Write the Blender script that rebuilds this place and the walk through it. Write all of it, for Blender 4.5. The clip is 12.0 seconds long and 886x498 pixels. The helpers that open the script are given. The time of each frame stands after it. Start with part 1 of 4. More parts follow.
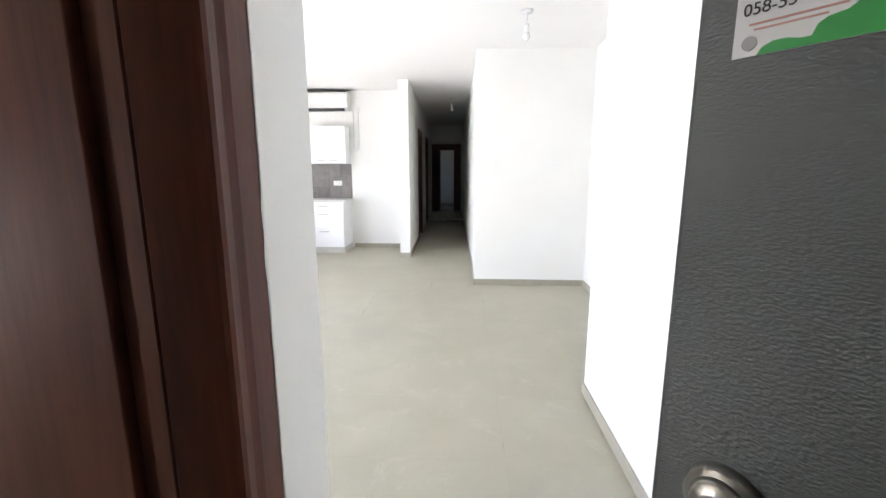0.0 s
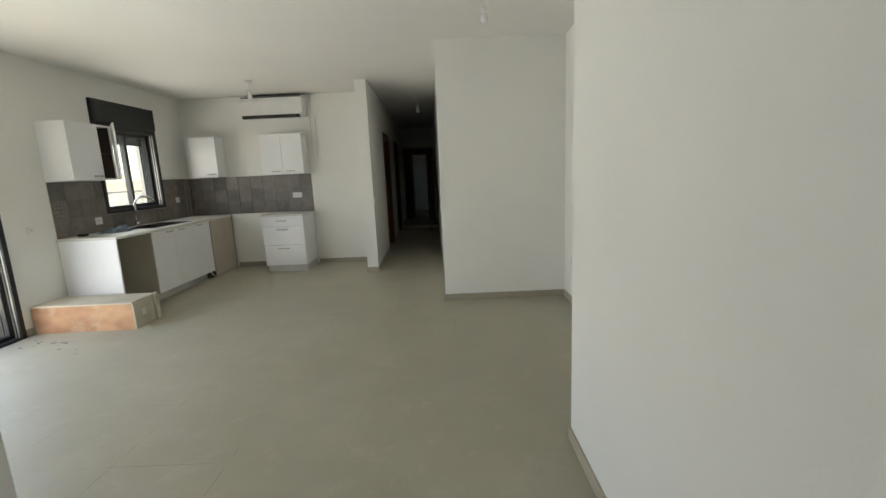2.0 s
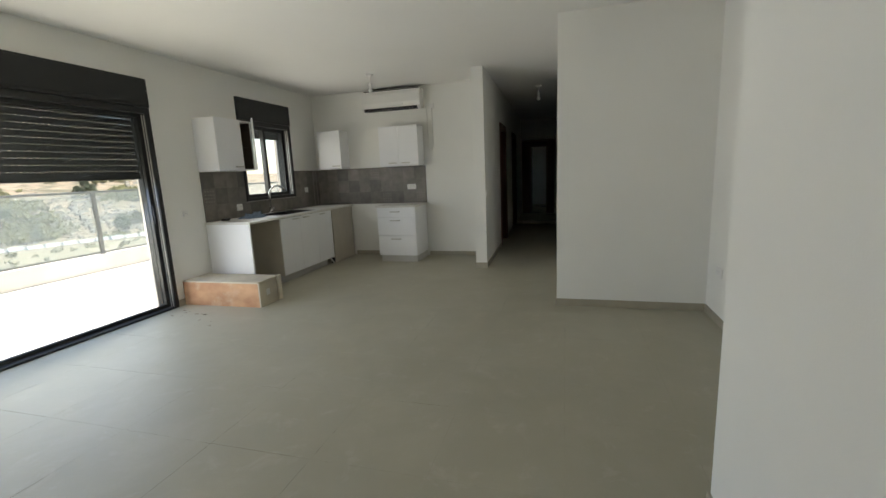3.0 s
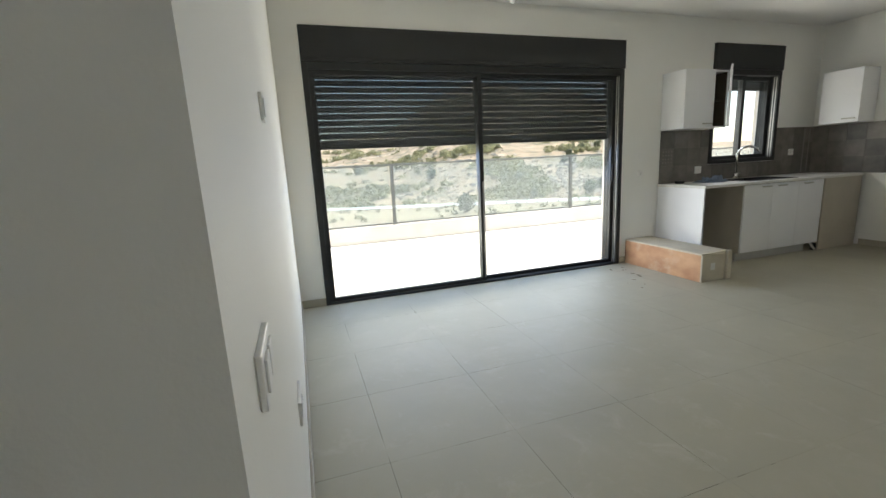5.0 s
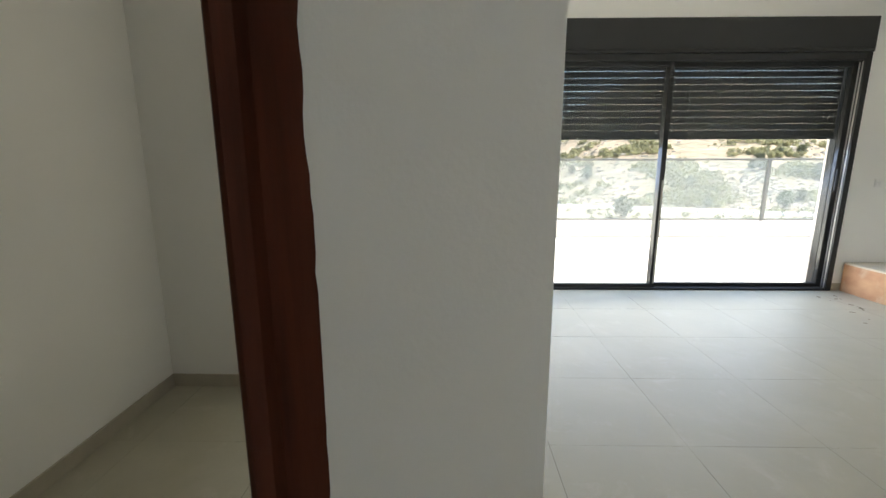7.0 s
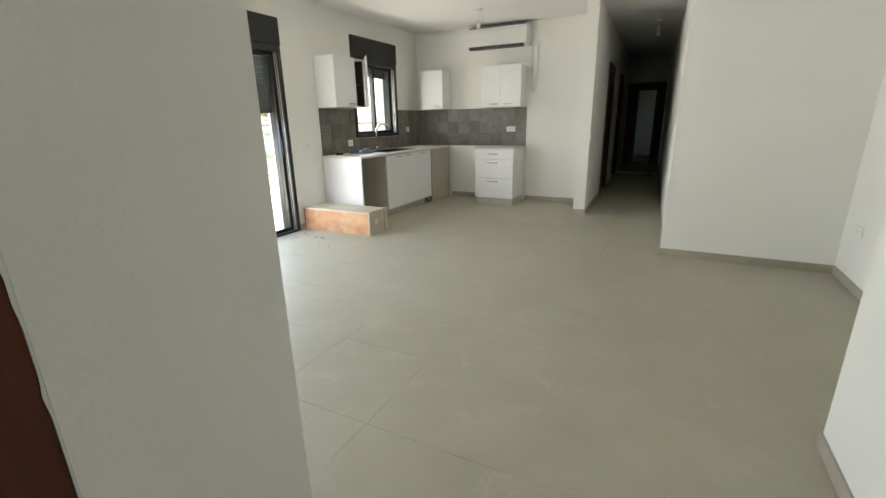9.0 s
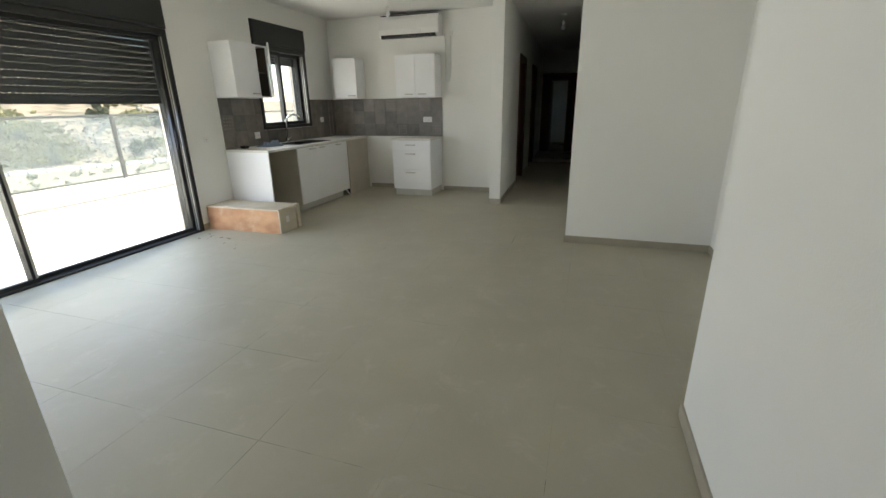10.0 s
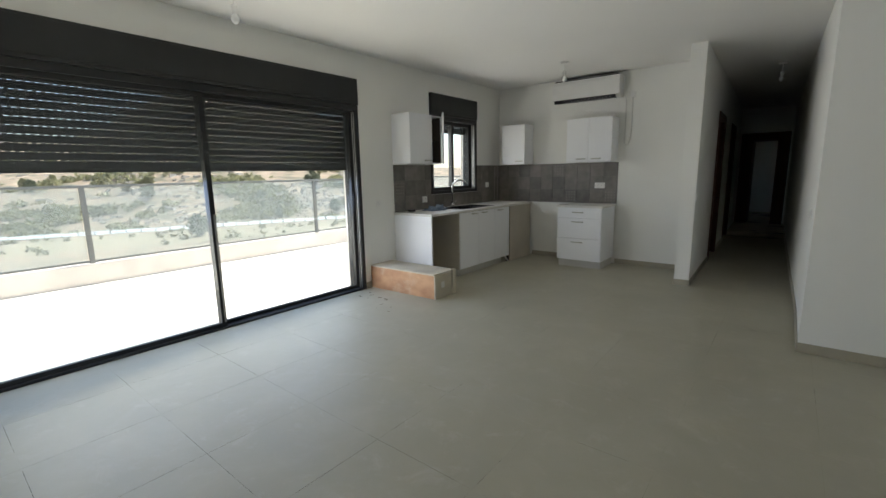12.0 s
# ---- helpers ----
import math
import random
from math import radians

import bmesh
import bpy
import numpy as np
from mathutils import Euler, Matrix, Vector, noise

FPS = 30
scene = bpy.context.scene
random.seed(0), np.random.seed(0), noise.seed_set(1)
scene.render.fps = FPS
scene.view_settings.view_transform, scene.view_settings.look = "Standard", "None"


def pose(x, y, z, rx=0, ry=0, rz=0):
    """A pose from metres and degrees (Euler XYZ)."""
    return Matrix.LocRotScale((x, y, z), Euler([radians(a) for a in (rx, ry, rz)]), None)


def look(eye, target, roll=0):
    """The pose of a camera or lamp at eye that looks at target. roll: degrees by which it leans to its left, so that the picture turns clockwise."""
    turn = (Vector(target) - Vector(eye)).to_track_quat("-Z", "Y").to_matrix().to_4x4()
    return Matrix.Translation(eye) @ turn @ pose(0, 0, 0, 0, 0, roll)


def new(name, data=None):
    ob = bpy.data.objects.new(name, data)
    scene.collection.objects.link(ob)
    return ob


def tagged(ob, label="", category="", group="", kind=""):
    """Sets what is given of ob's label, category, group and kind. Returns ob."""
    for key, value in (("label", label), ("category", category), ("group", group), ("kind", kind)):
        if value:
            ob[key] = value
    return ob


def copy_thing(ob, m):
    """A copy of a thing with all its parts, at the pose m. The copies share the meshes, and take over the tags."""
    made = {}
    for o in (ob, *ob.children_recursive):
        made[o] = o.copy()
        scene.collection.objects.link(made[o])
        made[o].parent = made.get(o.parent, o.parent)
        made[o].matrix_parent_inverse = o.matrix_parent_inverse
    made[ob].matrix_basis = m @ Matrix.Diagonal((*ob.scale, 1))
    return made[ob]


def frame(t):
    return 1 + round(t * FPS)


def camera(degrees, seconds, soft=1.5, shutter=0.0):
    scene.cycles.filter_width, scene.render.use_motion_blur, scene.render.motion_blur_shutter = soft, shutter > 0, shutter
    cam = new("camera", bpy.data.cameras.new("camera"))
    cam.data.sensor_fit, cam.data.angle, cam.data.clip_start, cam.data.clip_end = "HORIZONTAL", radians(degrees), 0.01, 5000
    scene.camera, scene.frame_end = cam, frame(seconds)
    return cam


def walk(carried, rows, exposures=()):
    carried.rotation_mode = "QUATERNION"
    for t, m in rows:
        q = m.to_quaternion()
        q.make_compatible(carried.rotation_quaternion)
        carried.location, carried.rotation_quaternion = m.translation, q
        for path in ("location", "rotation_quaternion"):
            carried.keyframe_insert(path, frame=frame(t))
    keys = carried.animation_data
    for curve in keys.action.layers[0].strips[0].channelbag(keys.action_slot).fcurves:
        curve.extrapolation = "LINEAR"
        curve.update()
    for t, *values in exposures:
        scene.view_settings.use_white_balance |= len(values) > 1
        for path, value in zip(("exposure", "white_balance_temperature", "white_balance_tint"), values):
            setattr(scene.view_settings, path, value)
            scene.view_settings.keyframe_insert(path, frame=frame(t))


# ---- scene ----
cam = camera(91.7, 12.0)
PATH = [
    (0, (0.077, 0.158, 1.404), (-0.017, 2.122, 1.036), 0.0),
    (0.5, (0.123, 0.324, 1.397), (0.193, 2.291, 1.04), 0.6),
    (1, (0.206, 0.473, 1.42), (0.204, 2.444, 1.08), 0.4),
    (1.5, (0.237, 0.596, 1.395), (0.096, 2.564, 1.068), -1.5),
    (2, (0.242, 0.679, 1.401), (0.227, 2.648, 1.052), -2.6),
    (2.5, (0.223, 0.794, 1.385), (0.203, 2.762, 1.026), -2.6),
    (3, (0.29, 1.001, 1.364), (-0.256, 2.892, 1.012), -2.5),
    (3.5, (0.234, 1.141, 1.358), (-0.732, 2.858, 1.009), -1.9),
    (3.7, (0.181, 1.182, 1.339), (-1.068, 2.707, 0.998), -2.1),
    (5.3, (0.128, 1.185, 1.25), (-1.743, 1.765, 0.846), -3.0),
    (5.5, (0.135, 1.171, 1.26), (-1.736, 1.742, 0.844), -2.8),
    (6, (0.167, 1.099, 1.26), (-1.785, 1.227, 0.843), -0.6),
    (6.5, (0.168, 1.039, 1.248), (-1.759, 0.707, 0.83), -1.2),
    (7, (0.173, 1.006, 1.212), (-1.789, 0.97, 0.819), -0.1),
    (7.2, (0.166, 0.967, 1.235), (-1.779, 1.181, 0.831), -0.3),
    (7.5, (0.13, 0.91, 1.226), (-1.741, 1.489, 0.82), -1.2),
    (7.6, (0.128, 0.9, 1.226), (-1.705, 1.59, 0.815), -1.2),
    (9.5, (0.202, 0.728, 1.341), (-0.435, 2.521, 0.724), -0.9),
    (10, (0.329, 0.857, 1.365), (-0.259, 2.661, 0.731), -0.9),
    (10.5, (0.413, 0.951, 1.378), (-0.279, 2.721, 0.753), -1.1),
    (11, (0.44, 0.984, 1.352), (-0.558, 2.637, 0.831), -2.1),
    (11.5, (0.31, 1.069, 1.366), (-0.921, 2.576, 0.905), -3.1),
    (12, (0.055, 1.268, 1.368), (-1.178, 2.804, 1.022), -1.1),
]

EXPOSURES = [(0.0, 3.12, 6080, 18), (0.5, 2.27, 6540, 12), (1.0, 1.78, 6740, 9), (1.5, 1.66, 6740, 9), (2.0, 1.5, 6820, 9), (2.5, 1.36, 6840, 9),
             (3.0, 1.15, 6720, 9), (3.5, 1.0, 6450, 10), (5.5, 1.25, 6620, 9), (6.0, 1.29, 6620, 10), (6.5, 1.4, 6600, 11), (7.0, 1.6, 6650, 11), (7.5, 2.0, 6850, 11), (9.5, 1.84, 6780, 9),
             (10.0, 1.42, 6700, 9), (10.5, 1.15, 6600, 9), (11.0, 1.1, 6600, 10), (11.5, 1.15, 6550, 10), (12.0, 1.0, 6400, 10)]
walk(cam, [(t, look(eye, target, roll)) for t, eye, target, roll in PATH], EXPOSURES)

# ---- world and light ----
SUN_DIR = Vector((-0.07, 0.45, 0.89)).normalized()
world = bpy.data.worlds.new("sky")
scene.world = world
world.use_nodes = True
wn = world.node_tree
sky = wn.nodes.new("ShaderNodeTexSky")
sky.sky_type, sky.sun_disc = "NISHITA", False
sky.sun_elevation = math.asin(SUN_DIR.z)
sky.sun_rotation = math.atan2(SUN_DIR.x, SUN_DIR.y)
wn.links.new(sky.outputs[0], wn.nodes["Background"].inputs[0])
wn.nodes["Background"].inputs[1].default_value = 0.15
sun = new("sun", bpy.data.lights.new("sun", "SUN"))
sun.data.energy, sun.data.angle, sun.data.color = 5.0, radians(0.5), (1.0, 0.95, 0.88)
sun.matrix_world = look(SUN_DIR * 60, (0, 0, 0))



def opening_fill(name, at, w, h, normal, watts, color, spread):
    """Area lamp added in an opening, standing in for daylight."""
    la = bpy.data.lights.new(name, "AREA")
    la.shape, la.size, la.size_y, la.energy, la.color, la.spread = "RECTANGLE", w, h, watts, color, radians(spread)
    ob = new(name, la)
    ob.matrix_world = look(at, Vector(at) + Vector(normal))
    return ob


# fill lamps added at the openings: warm upward for sun-lit balcony bounce, cool downward for sky
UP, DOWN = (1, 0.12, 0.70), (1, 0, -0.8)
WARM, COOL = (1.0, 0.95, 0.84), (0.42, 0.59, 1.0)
opening_fill("balcony_bounce", (-4.10, 3.0, 0.62), 3.1, 0.9, UP, 14.8, WARM, 180)
opening_fill("sky_light", (-4.10, 3.0, 1.15), 3.1, 0.5, DOWN, 10.8, COOL, 180)
opening_fill("kitchen_window_light", (-4.12, 6.35, 1.55), 0.75, 0.8, (1, 0, -0.1), 3.8, (1.0, 0.98, 0.94), 180)
opening_fill("bedroom_bounce", (-5.5, -0.9, 0.62), 3.1, 0.9, UP, 22, WARM, 180)
opening_fill("bedroom_sky_light", (-5.5, -0.9, 1.15), 3.1, 0.5, DOWN, 4, COOL, 180)

# ---- materials ----


def mat(name, color, rough=0.6, metal=0.0, var=0.08, scale=6.0, bump=0.05, bscale=90.0, spec=0.5, random_var=0.0,
        stretch=(1, 1, 1), dark=None, stain=0.5):
    m = bpy.data.materials.new(name)
    m.use_nodes = True
    nt = m.node_tree
    bsdf = nt.nodes["Principled BSDF"]
    bsdf.inputs["Roughness"].default_value = rough
    bsdf.inputs["Metallic"].default_value = metal
    bsdf.inputs["Specular IOR Level"].default_value = spec
    mp = nt.nodes.new("ShaderNodeMapping")
    geo = nt.nodes.new("ShaderNodeNewGeometry")
    mp.inputs["Scale"].default_value = stretch
    nt.links.new(geo.outputs["Position"], mp.inputs["Vector"])
    n1 = nt.nodes.new("ShaderNodeTexNoise")
    n1.inputs["Scale"].default_value, n1.inputs["Detail"].default_value = scale, 6
    n2 = nt.nodes.new("ShaderNodeTexNoise")
    n2.inputs["Scale"].default_value, n2.inputs["Detail"].default_value = scale * 0.17, 3
    for n in (n1, n2):
        nt.links.new(mp.outputs[0], n.inputs["Vector"])
    add = nt.nodes.new("ShaderNodeMath")
    add.operation = "MULTIPLY_ADD"
    add.inputs[1].default_value = stain
    nt.links.new(n2.outputs[0], add.inputs[0])
    mul = nt.nodes.new("ShaderNodeMath")
    mul.operation = "MULTIPLY"
    mul.inputs[1].default_value = 1 - stain
    nt.links.new(n1.outputs[0], mul.inputs[0])
    nt.links.new(mul.outputs[0], add.inputs[2])
    ramp = nt.nodes.new("ShaderNodeValToRGB")
    c0 = dark or [c * (1 - var * 2) for c in color]
    c1 = [min(1, c * (1 + var)) for c in color]
    ramp.color_ramp.elements[0].position, ramp.color_ramp.elements[1].position = 0.32, 0.62
    ramp.color_ramp.elements[0].color, ramp.color_ramp.elements[1].color = (*c0, 1), (*c1, 1)
    nt.links.new(add.outputs[0], ramp.inputs[0])
    out = ramp.outputs[0]
    if random_var:
        oi = nt.nodes.new("ShaderNodeObjectInfo")
        rmap = nt.nodes.new("ShaderNodeMapRange")
        rmap.inputs[3].default_value, rmap.inputs[4].default_value = 1 - random_var, 1 + random_var
        nt.links.new(oi.outputs["Random"], rmap.inputs[0])
        mx = nt.nodes.new("ShaderNodeVectorMath")
        mx.operation = "SCALE"
        nt.links.new(out, mx.inputs[0])
        nt.links.new(rmap.outputs[0], mx.inputs["Scale"])
        out = mx.outputs[0]
    nt.links.new(out, bsdf.inputs["Base Color"])
    if bump:
        n3 = nt.nodes.new("ShaderNodeTexNoise")
        n3.inputs["Scale"].default_value, n3.inputs["Detail"].default_value = bscale, 4
        nt.links.new(mp.outputs[0], n3.inputs["Vector"])
        bp = nt.nodes.new("ShaderNodeBump")
        bp.inputs["Strength"].default_value, bp.inputs["Distance"].default_value = bump, 0.01
        nt.links.new(n3.outputs[0], bp.inputs["Height"])
        nt.links.new(bp.outputs[0], bsdf.inputs["Normal"])
    return m


def glass_mat(name, tint=(0.96, 0.98, 0.97), haze=0.0):
    m = bpy.data.materials.new(name)
    m.use_nodes = True
    nt = m.node_tree
    nt.nodes.remove(nt.nodes["Principled BSDF"])
    tr = nt.nodes.new("ShaderNodeBsdfTransparent")
    tr.inputs[0].default_value = (*tint, 1)
    gl = nt.nodes.new("ShaderNodeBsdfGlossy")
    gl.inputs["Roughness"].default_value = 0.03
    lw = nt.nodes.new("ShaderNodeLayerWeight")
    lw.inputs[0].default_value = 0.5
    pw = nt.nodes.new("ShaderNodeMath")
    pw.operation = "POWER"
    pw.inputs[1].default_value = 4.5
    nt.links.new(lw.outputs["Facing"], pw.inputs[0])
    fr = nt.nodes.new("ShaderNodeMath")
    fr.operation = "MULTIPLY_ADD"
    fr.inputs[1].default_value, fr.inputs[2].default_value = 0.9, 0.025
    nt.links.new(pw.outputs[0], fr.inputs[0])
    mx = nt.nodes.new("ShaderNodeMixShader")
    nt.links.new(fr.outputs[0], mx.inputs[0])
    nt.links.new(tr.outputs[0], mx.inputs[1])
    nt.links.new(gl.outputs[0], mx.inputs[2])
    last = mx
    if haze:
        df = nt.nodes.new("ShaderNodeBsdfDiffuse")
        df.inputs[0].default_value = (0.8, 0.85, 0.85, 1)
        m2 = nt.nodes.new("ShaderNodeMixShader")
        m2.inputs[0].default_value = haze
        nt.links.new(mx.outputs[0], m2.inputs[1])
        nt.links.new(df.outputs[0], m2.inputs[2])
        last = m2
    nt.links.new(last.outputs[0], nt.nodes["Material Output"].inputs[0])
    return m


M_WALL = mat("white_wall_paint", (0.85, 0.845, 0.80), 0.75, var=0.02, scale=1.2, bump=0.06, bscale=140, spec=0.25)
M_CEIL = mat("white_ceiling_paint", (0.86, 0.85, 0.82), 0.85, var=0.015, scale=1.0, bump=0.04, bscale=120, spec=0.2)
M_TILE = mat("dusty_porcelain_tile", (0.422, 0.398, 0.303), 0.50, var=0.035, scale=3.5, bump=0.02, bscale=40, spec=0.45, random_var=0.010, stain=0.65)


def add_dust(m, colour, scale, lo, hi, strength, rough, patch=None):
    """Pale dust lying in drifts over a surface, duller where it lies."""
    nt = m.node_tree
    bsdf = nt.nodes["Principled BSDF"]
    old = bsdf.inputs["Base Color"].links[0].from_socket
    geo = nt.nodes.new("ShaderNodeNewGeometry")
    n = nt.nodes.new("ShaderNodeTexNoise")
    n.inputs["Scale"].default_value, n.inputs["Detail"].default_value, n.inputs["Roughness"].default_value = scale, 9, 0.68
    n.inputs["Distortion"].default_value = 0.5
    nt.links.new(geo.outputs["Position"], n.inputs["Vector"])
    mr = nt.nodes.new("ShaderNodeMapRange")
    mr.inputs[1].default_value, mr.inputs[2].default_value, mr.inputs[3].default_value, mr.inputs[4].default_value = lo, hi, 0.0, strength
    height = n.outputs[0]
    if patch:
        # thickest round one spot of the plan, thinning out from there
        centre, radius, gain = patch
        far = nt.nodes.new("ShaderNodeVectorMath")
        far.operation = "DISTANCE"
        far.inputs[1].default_value = centre
        nt.links.new(geo.outputs["Position"], far.inputs[0])
        fall = nt.nodes.new("ShaderNodeMapRange")
        fall.inputs[1].default_value, fall.inputs[2].default_value, fall.inputs[3].default_value, fall.inputs[4].default_value = 0.4, radius, gain, 0.0
        nt.links.new(far.outputs["Value"], fall.inputs[0])
        both = nt.nodes.new("ShaderNodeMath")
        nt.links.new(height, both.inputs[0])
        nt.links.new(fall.outputs[0], both.inputs[1])
        height = both.outputs[0]
    nt.links.new(height, mr.inputs[0])
    mx = nt.nodes.new("ShaderNodeMix")
    mx.data_type = "RGBA"
    for s in mx.inputs:
        if s.type == "RGBA" and s.name == "B":
            s.default_value = (*colour, 1)
        if s.type == "RGBA" and s.name == "A":
            nt.links.new(old, s)
    nt.links.new(mr.outputs[0], mx.inputs[0])
    nt.links.new([o for o in mx.outputs if o.type == "RGBA"][0], bsdf.inputs["Base Color"])
    rr = nt.nodes.new("ShaderNodeMapRange")
    rr.inputs[1].default_value, rr.inputs[2].default_value, rr.inputs[3].default_value, rr.inputs[4].default_value = 0.0, strength, bsdf.inputs["Roughness"].default_value, rough
    nt.links.new(mr.outputs[0], rr.inputs[0])
    nt.links.new(rr.outputs[0], bsdf.inputs["Roughness"])


add_dust(M_TILE, (0.54, 0.52, 0.43), 1.8, 0.46, 0.74, 0.28, 0.62)
add_dust(M_TILE, (0.60, 0.58, 0.50), 5.0, 0.56, 0.74, 0.42, 0.7)
M_GROUT = mat("dust_filled_joint", (0.42, 0.40, 0.31), 0.8, var=0.1, bump=0.1)
add_dust(M_GROUT, (0.07, 0.065, 0.055), 1.3, 0.555, 0.60, 0.88, 0.9, ((-2.0, 1.6, 0.0), 2.3, 0.12))
M_SKIRT = mat("skirting_tile", (0.40, 0.365, 0.285), 0.4, var=0.06, scale=8, bump=0.02)
M_CAB = mat("white_laminate", (0.87, 0.875, 0.88), 0.35, var=0.015, scale=3, bump=0.0)
M_PLINTH = mat("grey_plinth", (0.55, 0.54, 0.50), 0.45, var=0.05, bump=0.0)
M_CARC = mat("beige_carcass_board", (0.52, 0.47, 0.38), 0.55, var=0.05, scale=5, bump=0.03)
M_DARKIN = mat("brown_cabinet_inside", (0.10, 0.075, 0.055), 0.6, var=0.1, scale=5, bump=0.02)
M_COUNT = mat("white_stone_worktop", (0.74, 0.72, 0.67), 0.4, var=0.05, scale=12, bump=0.02)
M_SPLASH = mat("grey_brown_wall_tile", (0.185, 0.168, 0.148), 0.45, var=0.20, scale=9, bump=0.08, bscale=50, random_var=0.25)
M_SPGROUT = mat("tile_grout", (0.24, 0.225, 0.20), 0.9, bump=0.05)
M_ALU = mat("anthracite_aluminium", (0.026, 0.027, 0.0265), 0.50, metal=0.0, var=0.05, bump=0.02, bscale=300, spec=0.35)
# lightened so the stile strip carries the balcony's reflection; tracks share it
M_ALUIN = mat("grey_aluminium_edge", (0.42, 0.41, 0.38), 0.35, metal=0.2, var=0.05, bump=0.0)
M_SLAT = mat("anthracite_shutter", (0.032, 0.034, 0.036), 0.5, var=0.05, bump=0.02, bscale=200)
M_RUBBER = mat("black_rubber", (0.012, 0.012, 0.012), 0.7, bump=0.0)
M_WOOD = mat("dark_mahogany_laminate", (0.092, 0.026, 0.013), 0.42, var=0.22, scale=7, bump=0.04, bscale=30, spec=0.25, stretch=(9, 9, 0.7))
M_DOORGREY = mat("embossed_grey_steel", (0.078, 0.086, 0.081), 0.37, var=0.06, scale=5, bump=0.20, bscale=330, stretch=(1, 1, 2.8))
M_STEEL = mat("brushed_steel", (0.55, 0.53, 0.48), 0.3, metal=1.0, var=0.05, scale=20, bump=0.02)
M_CHROME = mat("chrome", (0.7, 0.7, 0.7), 0.12, metal=1.0, var=0.02, bump=0.0)
M_SINK = mat("black_sink", (0.02, 0.02, 0.02), 0.35, bump=0.02)
M_PLASTIC = mat("white_plastic", (0.82, 0.81, 0.78), 0.35, var=0.02, bump=0.0)
M_DARKP = mat("dark_plastic", (0.02, 0.02, 0.022), 0.3, var=0.05, bump=0.0)
M_LCD = mat("grey_lcd", (0.14, 0.17, 0.16), 0.25, var=0.05, bump=0.0)
M_ORANGE = mat("orange_button", (0.65, 0.16, 0.06), 0.5, bump=0.0)
M_GREYP = mat("grey_plastic", (0.40, 0.40, 0.39), 0.45, bump=0.0)
M_CRATE = mat("orange_plywood", (0.60, 0.355, 0.20), 0.65, var=0.12, scale=5, bump=0.06, bscale=60, stretch=(1, 1.5, 1.5), stain=0.35, dark=(0.43, 0.205, 0.105))
add_dust(M_CRATE, (0.70, 0.56, 0.40), 3.2, 0.50, 0.66, 0.55, 0.8)
M_CRATEW = mat("dusty_pale_board", (0.62, 0.56, 0.44), 0.8, var=0.10, scale=6, bump=0.06)
M_PIPE = mat("white_conduit", (0.78, 0.77, 0.73), 0.5, bump=0.0)
M_BULB = mat("frosted_bulb", (0.85, 0.85, 0.83), 0.2, bump=0.0)
M_BALC = mat("pale_balcony_tile", (0.80, 0.75, 0.66), 0.7, var=0.06, scale=3, bump=0.03)
M_STONE = mat("pale_facade_stone", (0.74, 0.675, 0.60), 0.85, var=0.10, scale=3, bump=0.2, bscale=30)
M_RAIL = mat("grey_rail_aluminium", (0.19, 0.195, 0.185), 0.4, metal=0.3, bump=0.0)
M_CLOTH = mat("blue_grey_cloth", (0.20, 0.26, 0.34), 0.95, var=0.3, scale=40, bump=0.4)
M_STICKW = mat("white_sticker", (0.80, 0.80, 0.78), 0.35, var=0.01, bump=0.0)
M_STICKG = mat("green_sticker", (0.035, 0.36, 0.07), 0.35, var=0.04, bump=0.0)
M_INK = mat("black_ink", (0.02, 0.02, 0.02), 0.5, bump=0.0)
M_REDINK = mat("reddish_ink", (0.60, 0.32, 0.26), 0.5, bump=0.0)
M_GLASS = glass_mat("window_glass")
M_RGLASS = glass_mat("railing_glass", (0.92, 0.95, 0.945), 0.15)
M_BARK = mat("bark", (0.10, 0.075, 0.055), 0.9, var=0.2, bump=0.4)
M_LEAF = mat("olive_foliage", (0.285, 0.275, 0.155), 0.8, var=0.3, scale=1.5, bump=0.0, random_var=0.2)
M_PINE = mat("dark_pine_foliage", (0.18, 0.195, 0.125), 0.8, var=0.3, scale=1.5, bump=0.0)
for leaf in (M_LEAF, M_PINE):
    # thin leaves let part of the sun through
    lt = leaf.node_tree
    tl, mix = lt.nodes.new("ShaderNodeBsdfTranslucent"), lt.nodes.new("ShaderNodeMixShader")
    lt.links.new(lt.nodes["Principled BSDF"].inputs["Base Color"].links[0].from_socket, tl.inputs[0])
    mix.inputs[0].default_value = 0.45
    lt.links.new(lt.nodes["Principled BSDF"].outputs[0], mix.inputs[1])
    lt.links.new(tl.outputs[0], mix.inputs[2])
    lt.links.new(mix.outputs[0], lt.nodes["Material Output"].inputs[0])
M_ROAD = mat("asphalt", (0.10, 0.10, 0.10), 0.9, var=0.1, bump=0.1)
M_RAILW = mat("white_guard_rail", (0.75, 0.75, 0.73), 0.7, bump=0.0)



